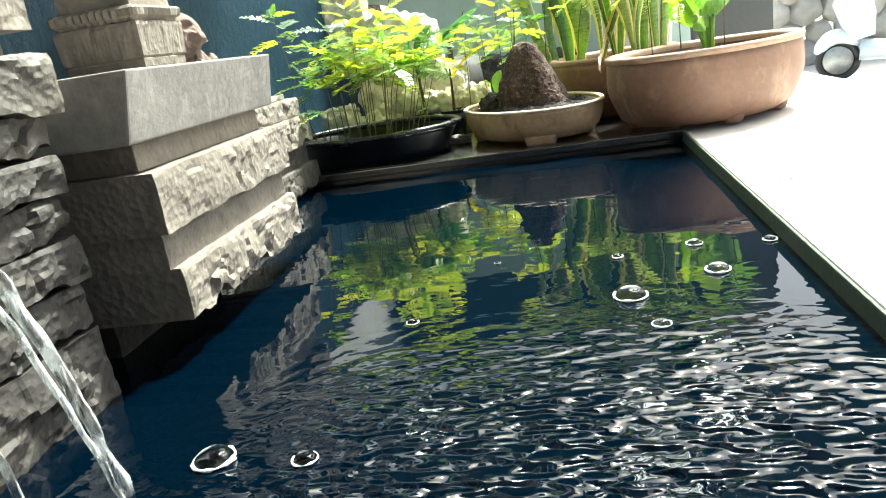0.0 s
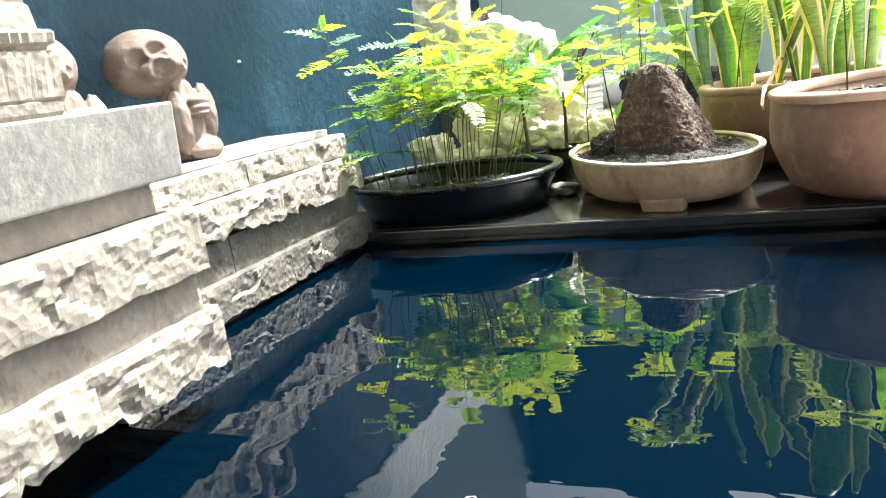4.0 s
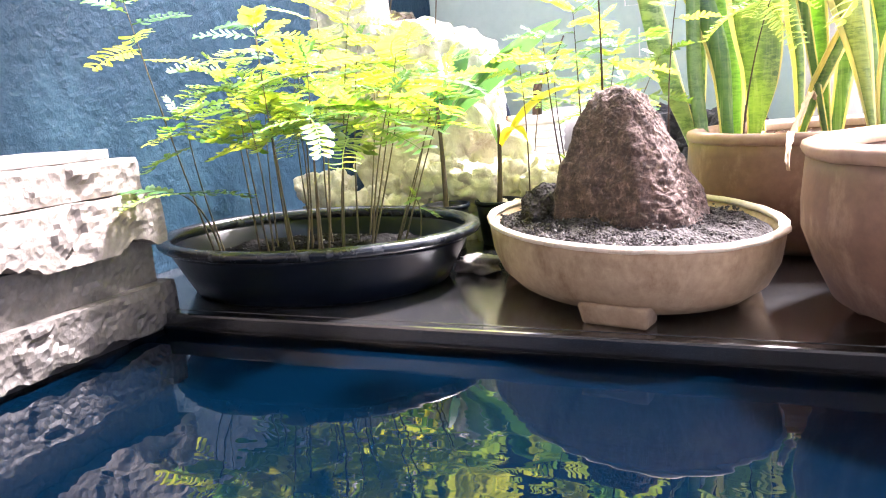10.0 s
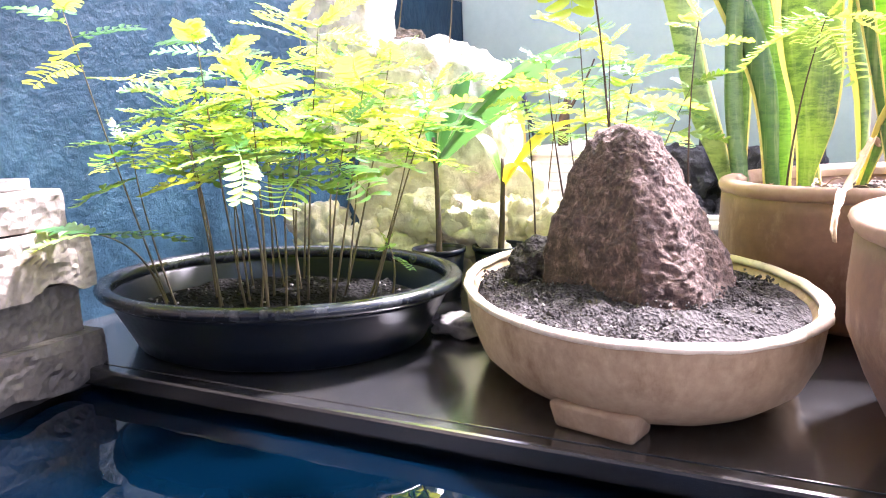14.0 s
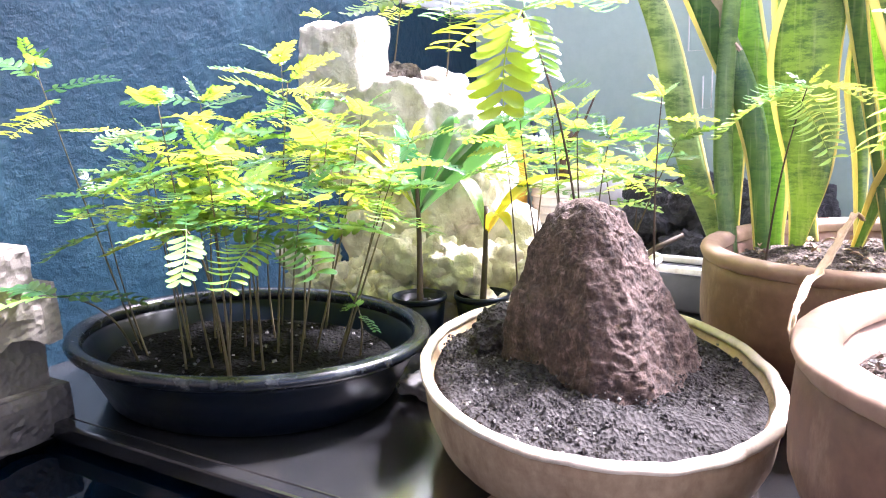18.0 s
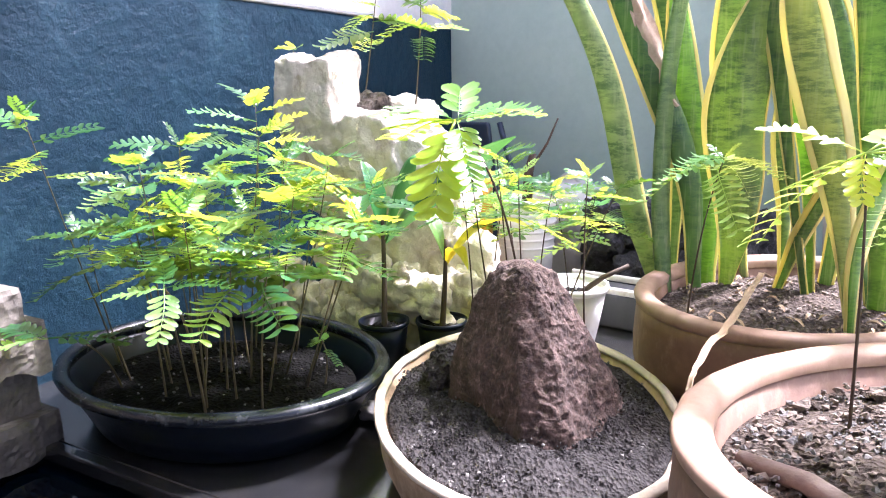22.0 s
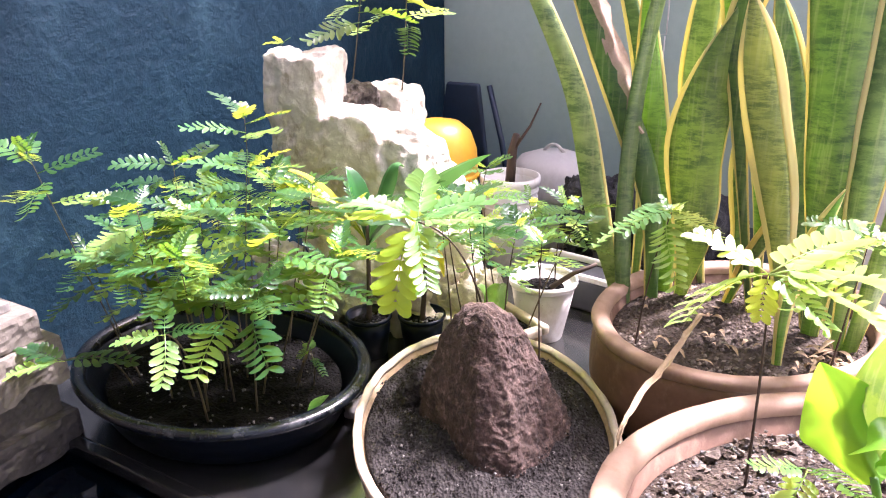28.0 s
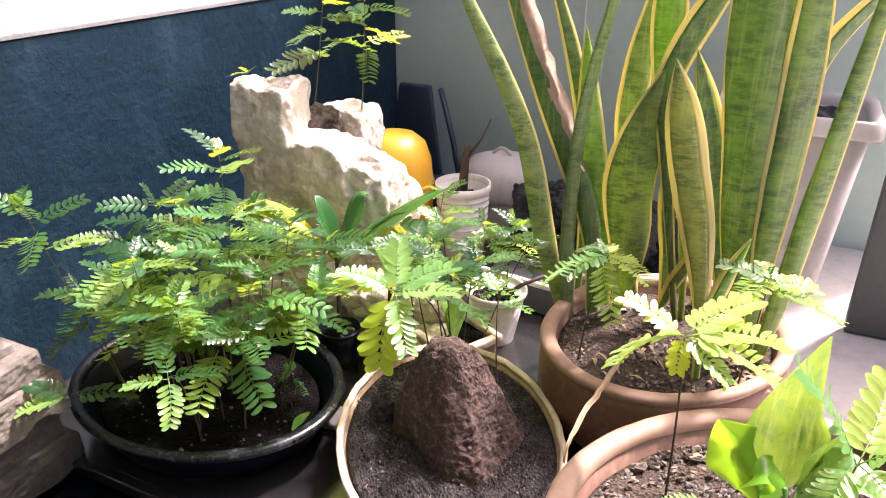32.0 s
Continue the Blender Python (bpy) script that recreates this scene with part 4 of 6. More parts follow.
def small_pot(name, label, x, y, r_top, r_base, height, mat, rim=True, soil=M_SOIL, group="", ribs=0):
    th = thing(name, label, "pot", group, at=(x, y, 0))
    part("body", lathe([(r_base * 0.5, 0.0), (r_base, 0.0), (r_base + (r_top - r_base) * 0.5, height * 0.5), (r_top * 0.96, height * 0.93), (r_top * 0.90, height * 0.93), (r_base * 1.0, height * 0.4), (r_base * 0.6, height * 0.4)], 40), mat, th)
    part("rim", lathe([(r_top * 0.90, height * 0.90), (r_top * 0.99, height * 0.90), (r_top * 1.03, height * 0.94), (r_top * 1.02, height), (r_top * 0.94, height), (r_top * 0.90, height * 0.90)], 44, close=False), mat, th)
    for k in range(ribs):
        q = 0.50 + 0.085 * k
        r = r_base + (r_top * 0.96 - r_base) * q / 0.93
        part("rib", lathe([(r - 0.002, height * q - 0.004), (r + 0.0025, height * q - 0.003), (r + 0.003, height * q + 0.003), (r - 0.002, height * q + 0.004)], 40, close=False), mat, th)
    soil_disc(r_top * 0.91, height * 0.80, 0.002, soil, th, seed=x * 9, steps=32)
    grit(r_top * 0.85, height * 0.81, 0.002, 90, 0.004, M_DARKGRIT, th, int(100 * (x + 3)))
    return th


small_pot("nursery_pot", "small round black plastic nursery pot beside the limestone", -0.140, 0.492, 0.046, 0.034, 0.088, M_BLACK, group="black nursery pots")
small_pot("nursery_pot", "small round black plastic nursery pot beside the limestone", -0.048, 0.545, 0.047, 0.035, 0.088, M_BLACK, group="black nursery pots")
small_pot("white_pot", "tapered white plastic pot holding twigs behind the bowl", 0.133, 0.735, 0.070, 0.045, 0.132, M_WPLASTIC)
small_pot("cream_pot", "ribbed cream plastic pot with a bare twig", -0.105, 1.08, 0.076, 0.060, 0.238, M_WPLASTIC, ribs=5)


def tray():
    th = thing("planter_tray", "shallow square cream planter with rounded rim", "planter", at=(0.092, 0.598, 0))
    bm = bmesh.new()
    box(bm, -0.066, 0.066, -0.066, 0.066, 0.0, 0.062, 0.008)
    part("body", bm, M_BOWL, th)
    for x0, x1, y0, y1 in ((-0.075, 0.075, -0.075, -0.057), (-0.075, 0.075, 0.057, 0.075), (-0.075, -0.057, -0.0565, 0.0565), (0.057, 0.075, -0.0565, 0.0565)):
        bm = bmesh.new()
        box(bm, x0, x1, y0, y1, 0.0625, 0.082, 0.006, 3)
        part("rim", bm, M_BOWLRIM, th)
    bm = bmesh.new()
    box(bm, -0.056, 0.056, -0.056, 0.056, 0.0625, 0.070, 0.002)
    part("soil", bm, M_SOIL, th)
    th.rotation_euler = (0, 0, radians(-28))


tray()


def flat_tray():
    """A long white-rimmed planter behind the bowl."""
    th = thing("long_planter", "low white rimmed planter standing by the terracotta pot", "planter", at=(0.19, 0.93, 0))
    bm = bmesh.new()
    box(bm, -0.15, 0.13, -0.05, 0.05, 0.0, 0.075, 0.008)
    part("body", bm, M_DARKPANEL, th)
    for y in (-0.057, 0.045):
        bm = bmesh.new()
        box(bm, -0.155, 0.135, y, y + 0.012, 0.0755, 0.090, 0.004)
        part("rim", bm, M_WPLASTIC, th)
    th.rotation_euler = (0, 0, radians(-8))


flat_tray()


# ---- limestone ----
def boulder(name, label, category, centre, size, mat, seed, carve=0.35, sub=5, group="", floor=0.0, blocky=0.25):
    """A weathered stone: a sphere squared a little, cut by broad noise and pitted."""
    bm = bmesh.new()
    bmesh.ops.create_icosphere(bm, subdivisions=sub, radius=1.0)
    for v in bm.verts:
        d = v.co.normalized()
        k = 1 / max(abs(d.x), abs(d.y), abs(d.z)) ** blocky
        k *= 1 + carve * fbm(d * 1.6 + Vector((seed, 0, seed)), 3) + 0.10 * abs(fbm(d * 5 + Vector((0, seed, 0)), 3)) + 0.03 * fbm(d * 16 + Vector((seed, 1, 0)), 2)
        v.co = Vector((d.x * size[0], d.y * size[1], d.z * size[2])) * k + Vector(centre)
        v.co.z = max(v.co.z, floor - 0.002)
    return tagged(part(name, bm, mat), label, category, group)


def limestone():
    """The tall rock: a pillar with a broken top that drapes down to one side, a notch and a second lump behind, fused into one."""
    bm = bmesh.new()
    for n, (cx, cy, cz, sx, sy, sz, seed, blocky) in enumerate((
        (-0.420, 0.665, 0.455, 0.078, 0.058, 0.112, 1.0, 0.9), (-0.405, 0.670, 0.330, 0.098, 0.062, 0.085, 2.2, 0.55), (-0.300, 0.670, 0.345, 0.115, 0.070, 0.110, 8.2, 0.6),
        (-0.285, 0.680, 0.140, 0.135, 0.070, 0.150, 5.3, 0.5), (-0.180, 0.680, 0.300, 0.090, 0.065, 0.125, 3.1, 0.5), (-0.345, 0.865, 0.385, 0.076, 0.055, 0.096, 4.4, 0.7),
        (-0.320, 0.780, 0.270, 0.110, 0.110, 0.110, 7.1, 0.4), (-0.215, 0.840, 0.230, 0.075, 0.060, 0.090, 9.3, 0.4), (-0.120, 0.715, 0.110, 0.095, 0.065, 0.120, 6.2, 0.4))):
        for v in bmesh.ops.create_icosphere(bm, subdivisions=5, radius=1.0)["verts"]:
            d = v.co.normalized()
            k = 1 / max(abs(d.x), abs(d.y), abs(d.z)) ** blocky
            k *= 1 + 0.13 * fbm(d * 1.5 + Vector((seed, 0, seed)), 2) + 0.07 * abs(fbm(d * 3.2 + Vector((0, seed, 0)), 3))
            v.co = Vector((d.x * sx, d.y * sy, d.z * sz)) * k + Vector((cx + 0.015, cy, cz))
            v.co += Vector((0.006 * fbm((v.co.x * 20, v.co.y * 20, v.co.z * 6), 2), 0.006 * fbm((v.co.x * 20 + 7, v.co.y * 20, v.co.z * 6), 2), 0.008 * fbm(v.co * 18, 2)))
            v.co.z = max(v.co.z, -0.002)
    ob = tagged(part("limestone_rock", bm, M_LIME), "tall pale weathered limestone rock against the blue wall", "rock")
    fuse = ob.modifiers.new("fuse", "REMESH")
    fuse.mode, fuse.voxel_size, fuse.use_smooth_shade = "VOXEL", 0.0045, True
    for size, high, kind in ((0.050, 0.013, "CLOUDS"), (0.016, 0.007, "CLOUDS")):
        tex = bpy.data.textures.new("weathering", kind)
        tex.noise_scale = size
        wear = ob.modifiers.new("weathering", "DISPLACE")
        wear.texture, wear.strength, wear.texture_coords = tex, high, "GLOBAL"


limestone()
for at, size, seed in (((-0.345, 0.760, 0.455), (0.042, 0.050, 0.040), 3.3), ((-0.300, 0.745, 0.415), (0.050, 0.040, 0.030), 5.1), ((-0.185, 0.770, 0.345), (0.060, 0.040, 0.034), 7.4), ((-0.235, 0.800, 0.375), (0.035, 0.030, 0.024), 9.4)):
    boulder("soil_pocket", "crumbly brown soil caught in a hollow of the limestone", "soil pocket", at, size, M_POCKET, seed, 0.35, 4, "soil pockets in the limestone", blocky=0.1)
rng = random.Random(21)
for n in range(17):
    x = -0.50 + n * 0.034 + rng.uniform(-0.01, 0.01)
    boulder("limestone_lump", "pale knobbly limestone lump at the foot of the rock", "stone", (x, 0.60 + rng.uniform(-0.03, 0.03) + 0.03 * (n > 12), 0.06 + rng.uniform(0, 0.075)), (0.034 + rng.uniform(0, 0.014), 0.035, 0.035 + rng.uniform(0, 0.014)), M_LIME, n * 1.9, 0.45, 4, "limestone lumps", blocky=0.15)
for n in range(12):
    x = -0.50 + n * 0.05 + rng.uniform(-0.01, 0.01)
    boulder("limestone_lump", "pale knobbly limestone lump at the foot of the rock", "stone", (x, 0.595 + rng.uniform(-0.02, 0.02), 0.035), (0.045, 0.04, 0.05), M_LIME, 40 + n * 1.7, 0.4, 4, "limestone lumps", blocky=0.2)
for n in range(14):
    boulder("dark_stone", "rough black stone heaped behind the pots", "stone", (0.07 + 0.055 * (n % 7) + rng.uniform(-0.02, 0.02), 1.16 + rng.uniform(-0.08, 0.08), 0.06 + 0.10 * (n // 7)), (0.06, 0.06, 0.065), M_BLACKROCK, 70 + n * 2.3, 0.4, 4, "heap of dark stones", blocky=0.15)
# a broken tile piece between basin and bowl
boulder("stone_shard", "small pale stone shard lying on the ledge", "stone", (-0.010, 0.30, 0.014), (0.036, 0.028, 0.013), M_CAP, 91.0, 0.3, 4, blocky=0.5)

# a damp mark on the terrace edge
bm = bmesh.new()
bmesh.ops.create_icosphere(bm, subdivisions=4, radius=1.0)
for v in bm.verts:
    k = 1 + 0.35 * fbm((v.co.x * 2, v.co.y * 2, 4.0), 3)
    v.co = Vector((0.712 + v.co.x * 0.030 * k, -0.62 + v.co.y * 0.070 * k, -0.003 + 0.0025 * v.co.z))
tagged(part("damp_patch", bm, M_CAP), "thin grey damp patch on the sunlit terrace", "stain", "", "structure")

# ---- things against the back wall ----
def yellow_tub():
    th = thing("yellow_container", "rounded yellow plastic container behind the limestone", "container", at=(-0.285, 1.02, 0))
    prof = [(0.07, 0.0), (0.095, 0.0), (0.104, 0.02), (0.106, 0.24), (0.102, 0.30), (0.086, 0.345), (0.058, 0.368), (0.02, 0.376)]
    part("body", lathe(prof, 48, 0.004, 2.0), M_YELLOW, th)
    part("band", lathe([(0.1055, 0.225), (0.110, 0.228), (0.110, 0.238), (0.1055, 0.241)], 48, close=False), M_YELLOW, th)


yellow_tub()


def drum():
    th = thing("lidded_canister", "pale grey plastic canister with a domed lid by the back wall", "canister", at=(-0.085, 1.33, 0))
    part("body", lathe([(0.09, 0.0), (0.118, 0.0), (0.121, 0.01), (0.121, 0.125), (0.119, 0.13)], 48), M_BIN, th)
    part("lid", lathe([(0.124, 0.130), (0.126, 0.134), (0.126, 0.150), (0.118, 0.20), (0.095, 0.232), (0.05, 0.248), (0.01, 0.25)], 48), M_BIN, th, "domed grey lid")
    bm = tube(bezier((-0.03, 0, 0.247), (0, 0, 0.29), (0.03, 0, 0.247), 10), 0.005)
    part("handle", bm, M_BIN, th)


drum()


def broom():
    th = thing("navy_dustpan", "dark navy long-handled dustpan leaning in the corner", "dustpan", at=(-0.445, 1.47, 0))
    bm = bmesh.new()
    box(bm, -0.11, 0.09, -0.012, 0.012, 0.10, 0.40, 0.010, 3)
    for v in bm.verts:
        v.co.x *= 1 - 0.45 * max(0, (v.co.z - 0.25) / 0.15)
    part("pan", bm, M_NAVY, th)
    part("handle", tube([(0.10, -0.03, 0.40), (0.16, -0.06, 0.24), (0.21, -0.09, 0.06), (0.225, -0.10, 0.0)], 0.009, 10), M_NAVY, th)
    bm = bmesh.new()
    box(bm, -0.10, 0.10, -0.05, 0.02, 0.0, 0.10, 0.012, 3)
    part("hopper", bm, M_NAVY, th)


broom()


def bin_():
    th = thing("rubbish_bin", "tall open beige-grey plastic rubbish bin near the wall", "bin", at=(0.685, 1.345, 0))
    def ring(hx, hy, z, r=0.035, n=6):
        out = []
        for cx, cy, a0 in ((hx - r, hy - r, 0), (-hx + r, hy - r, 90), (-hx + r, -hy + r, 180), (hx - r, -hy + r, 270)):
            for k in range(n + 1):
                a = radians(a0 + 90 * k / n)
                out.append((cx + r * math.cos(a), cy + r * math.sin(a), z))
        return out
    def loft(rows, close_first=False):
        bm = bmesh.new()
        vr = [[bm.verts.new(p) for p in r] for r in rows]
        for a, b in zip(vr, vr[1:]):
            for i in range(len(a)):
                j = (i + 1) % len(a)
                bm.faces.new((a[i], a[j], b[j], b[i]))
        if close_first:
            bm.faces.new(vr[0][::-1])
        return bm
    part("body", loft([ring(0.128, 0.098, 0.0), ring(0.130, 0.10, 0.01), ring(0.166, 0.132, 0.46), ring(0.160, 0.126, 0.46), ring(0.124, 0.094, 0.012)], True), M_BIN, th)
    part("rim", loft([ring(0.165, 0.131, 0.445), ring(0.186, 0.150, 0.445), ring(0.188, 0.152, 0.452), ring(0.186, 0.150, 0.485), ring(0.180, 0.144, 0.490), ring(0.162, 0.128, 0.482), ring(0.160, 0.126, 0.46)]), M_BIN, th, "thick folded rim")
    for s in (-1, 1):
        bm = bmesh.new()
        box(bm, s * 0.187 - 0.012, s * 0.187 + 0.012, -0.05, 0.05, 0.415, 0.4445, 0.005)
        part("grip", bm, M_BIN, th)
    bag = bmesh.new()
    bmesh.ops.create_icosphere(bag, subdivisions=4, radius=1.0)
    for v in bag.verts:
        v.co = Vector((v.co.x * 0.11, v.co.y * 0.08, v.co.z * 0.05)) * (1 + 0.25 * fbm(v.co * 3)) + Vector((0.02, 0, 0.435))
    part("refuse", bag, M_BLACK, th, "dark refuse near the top")


bin_()


def wire_rack():
    """Thin wire hanger on the grey wall."""
    th = thing("wire_hanger", "thin white wire frame hanging on the grey wall", "wire hanger", at=(0.085, 1.655, 0.50))
    part("wire", tube([(-0.035, 0, 0.28), (-0.035, 0, 0.05), (0.035, 0, 0.05), (0.035, 0, 0.28), (-0.035, 0, 0.28)], 0.0025), M_WPLASTIC, th)
    part("wire", tube([(0.032, 0, 0.045), (0.032, 0, -0.11), (0.008, 0, -0.11), (0.008, 0, -0.02)], 0.0022), M_WPLASTIC, th)


wire_rack()


# ---- plants ----
def compound_leaf(seed, length=0.085, pairs=9, leaflet=0.020, width=0.0062, droop=0.25):
    """A feather leaf along +x: a stalk with paired oblong leaflets, each with a fold and a round end."""
    rng = random.Random(seed)
    bm = bmesh.new()
    stalk = []
    for i in range(10):
        t = i / 9
        stalk.append(Vector((length * t * (1 - 0.08 * droop * t), 0.004 * math.sin(3 * t + seed), -droop * length * t * t)))
    tube(stalk, [0.0011 * (1 - 0.7 * i / 9) for i in range(10)], 4, bm)
    for i in range(pairs):
        t = 0.16 + 0.84 * i / (pairs - 1)
        p = Vector((length * t * (1 - 0.08 * droop * t), 0.004 * math.sin(3 * t + seed), -droop * length * t * t))
        size = leaflet * (0.62 + 0.5 * math.sin(math.pi * (0.12 + 0.78 * t))) * rng.uniform(0.9, 1.08)
        for s in (-1, 1):
            ang = radians(rng.uniform(58, 72) - 16 * t)
            tip = rng.uniform(-0.22, 0.10)
            d = Vector((math.cos(ang), s * math.sin(ang), tip)).normalized()
            side = Vector((-d.y, d.x, 0)).normalized() * s
            up = d.cross(side).normalized()
            rows = []
            for q, w, lift in ((0.03, 0.25, 0), (0.25, 0.85, 0.02), (0.55, 1.0, 0.02), (0.82, 0.8, -0.02), (0.97, 0.35, -0.06)):
                c = p + d * size * q + up * size * lift
                rows.append((bm.verts.new(c - side * width * 0.5 * w + up * width * 0.10 * w), bm.verts.new(c), bm.verts.new(c + side * width * 0.5 * w + up * width * 0.10 * w)))
            for a, b in zip(rows, rows[1:]):
                bm.faces.new((a[0], a[1], b[1], b[0]))
                bm.faces.new((a[1], a[2], b[2], b[1]))
    return bm


LEAVES = [mesh_of("leaf", compound_leaf(n, 0.084 + 0.006 * (n % 4), 8 + n % 3, 0.0240 + 0.001 * (n % 3), 0.0094, 0.12 + 0.10 * (n % 3)), M_LEAF) for n in range(6)]
YOUNG = [mesh_of("young_leaf", compound_leaf(20 + n, 0.042, 8, 0.011, 0.0042, 0.1), M_LEAF) for n in range(2)]
BROAD = [mesh_of("broad_leaf", compound_leaf(40 + n, 0.112, 11, 0.031, 0.0112, 0.2 + 0.2 * n), M_LEAFPALE) for n in range(3)]


BROADLIT = mesh_of("young_broad_leaf", compound_leaf(47, 0.080, 8, 0.029, 0.0125, 0.3), M_LEAFLIT)


def seedling(base, top, seed, leaves=8, size=1.0, meshes=LEAVES, label="slender feather-leaved seedling in the black basin", group="seedlings", bare=0.5, stem_r=0.0016, stem_mat=M_STEM, aim=None):
    rng = random.Random(seed)
    base, top = Vector(base), Vector(top)
    th = thing("seedling", label, "seedling", group, at=base)
    mid = (top - base) * 0.5 + Vector((rng.uniform(-0.02, 0.02), rng.uniform(-0.02, 0.02), 0.02))
    line = bezier((0, 0, -0.012), mid, top - base, 14)
    part("stem", tube(line, [stem_r * (1.15 - 0.75 * i / 13) for i in range(14)], 6), stem_mat, th)
    turn = rng.uniform(0, 360)
    for k in range(leaves):
        t = bare + (1 - bare) * (k + 0.3) / leaves
        p = line[min(13, int(t * 13.99))].lerp(line[min(13, int(t * 13.99) + 1)], t * 13.99 % 1)
        turn += 137.5 + rng.uniform(-25, 25)
        pitch = 28 - 30 * (1 - t) / (1 - bare + 1e-6) + rng.uniform(-14, 10)
        s = size * (0.72 + 0.5 * (1 - t) / (1 - bare)) * rng.uniform(0.85, 1.12)
        yaw = turn if aim is None else aim + rng.uniform(-75, 75)
        share("leaf", meshes[rng.randrange(len(meshes))], th, Matrix.Translation(p) @ pose(0, 0, 0, rng.uniform(-22, 22), -pitch, yaw) @ Matrix.Diagonal((s, s, s, 1)))
    for k in range(2):
        share("leaf", YOUNG[k], th, Matrix.Translation(line[-1]) @ pose(0, 0, 0, rng.uniform(-30, 30), -rng.uniform(25, 60), turn + 180 * k) @ Matrix.Diagonal((size, size, size, 1)))
    return th


def crown_seedling(base, hub, tips, meshes, label, group, stem_mat=M_STEM):
    """A bare stem whose feather leaves spread from its top towards the tips."""
    base, hub = Vector(base), Vector(hub)
    th = thing("seedling", label, "seedling", group, at=base)
    rise = hub - base
    part("stem", tube(bezier((0, 0, -0.012), Vector((rise.x * 0.25, rise.y * 0.25, rise.z * 0.75)), rise, 14), [0.0020 - 0.00008 * i for i in range(14)], 6), stem_mat, th)
    for k, tip in enumerate(tips):
        d = Vector(tip) - hub
        x = d.normalized()
        y = Vector((0, 0, 1)).cross(x).normalized()
        z = x.cross(y)
        me = meshes[k % len(meshes)]
        s = d.length / max(v.co.x for v in me.vertices)
        share("leaf", me, th, Matrix.Translation(rise) @ Matrix((x, y, z)).transposed().to_4x4() @ Matrix.Diagonal((s, s, s, 1)))
    return th


NEAR_SPROUTS = (  # foot x, y; top x, y, z; leaves
    (-0.405, 0.165, -0.472, 0.075, 0.465, 9), (-0.330, 0.270, -0.378, 0.268, 0.415, 10), (-0.235, 0.150, -0.252, 0.090, 0.405, 9),
    (-0.290, 0.345, -0.345, 0.415, 0.475, 10), (-0.230, 0.170, -0.250, 0.165, 0.270, 8), (-0.135, 0.210, -0.085, 0.205, 0.365, 9),
    (-0.170, 0.290, -0.120, 0.330, 0.400, 9), (-0.300, 0.170, -0.330, 0.130, 0.330, 9), (-0.200, 0.240, -0.185, 0.250, 0.435, 10),
    (-0.110, 0.170, -0.065, 0.130, 0.300, 8), (-0.260, 0.235, -0.270, 0.215, 0.360, 9), (-0.350, 0.210, -0.415, 0.215, 0.355, 9),
    (-0.180, 0.130, -0.165, 0.080, 0.345, 9),
)
LOW_SPROUTS = (
    (-0.210, 0.310, -0.225, 0.345, 0.390, 9), (-0.310, 0.320, -0.360, 0.345, 0.345, 9),
    (-0.140, 0.320, -0.085, 0.395, 0.350, 8), (-0.260, 0.125, -0.285, 0.085, 0.315, 7), (-0.370, 0.150, -0.425, 0.120, 0.270, 8),
    (-0.095, 0.250, -0.030, 0.270, 0.315, 8), (-0.200, 0.190, -0.190, 0.160, 0.300, 8), (-0.340, 0.250, -0.400, 0.300, 0.300, 8),
    (-0.160, 0.170, -0.125, 0.120, 0.265, 7), (-0.285, 0.210, -0.310, 0.180, 0.265, 8), (-0.250, 0.290, -0.265, 0.300, 0.310, 8),
    (-0.120, 0.280, -0.075, 0.300, 0.270, 7), (-0.225, 0.380, -0.255, 0.455, 0.330, 8),
)
for n, (bx, by, tx, ty, tz, lv) in enumerate(NEAR_SPROUTS + LOW_SPROUTS):
    seedling((bx - 0.03, by, 0.052), (tx, ty, max(tz, 0.285)), 100 + n, lv - 2, 1.04 if n else 0.95, bare=0.71)
# a low leaf that rests over the stone border, and a weak sprout by the rim
crown_seedling((-0.385, 0.120, 0.060), (-0.335, -0.015, 0.182), ((-0.255, 0.055, 0.180), (-0.425, -0.030, 0.206), (-0.395, -0.075, 0.190)), LEAVES, "low seedling whose leaf hangs over the stone border", "seedlings")
crown_seedling((-0.190, 0.110, 0.055), (-0.120, 0.005, 0.272), ((-0.076, -0.049, 0.232), (-0.180, -0.035, 0.275), (-0.060, 0.050, 0.295), (-0.180, 0.050, 0.305)), LEAVES, "slender feather-leaved seedling in the black basin", "seedlings")
seedling((-0.105, 0.27, 0.052), (-0.100, 0.26, 0.135), 302, 3, 0.45, bare=0.6, label="tiny pale sprout beside the basin rim")
# sprouts round the lava rock and in the pots
seedling((0.300, 0.330, 0.084), (0.310, 0.270, 0.395), 303, 4, 0.6, bare=0.78, label="thin dark-stemmed seedling beside the lava rock", group="seedlings in the bowl", stem_mat=M_DARKSTEM)
crown_seedling((0.190, 0.390, 0.084), (0.235, 0.080, 0.468), ((0.243, 0.005, 0.396), (0.287, 0.030, 0.420), (0.150, 0.085, 0.505), (0.215, 0.130, 0.535), (0.130, 0.120, 0.475), (0.315, 0.110, 0.490), (0.275, 0.160, 0.510)), (BROADLIT, *BROAD), "arching seedling with broad drooping leaflets over the bowl", "seedlings in the bowl", M_DARKSTEM)
seedling((0.200, 0.375, 0.084), (0.200, 0.320, 0.385), 305, 5, 0.75, bare=0.72, label="feathery seedling behind the lava rock", group="seedlings in the bowl", stem_mat=M_DARKSTEM)
seedling((0.150, 0.60, 0.066), (0.255, 0.597, 0.335), 306, 7, 0.8, bare=0.6, label="feathery seedling in the cream planter", group="seedlings at the back")
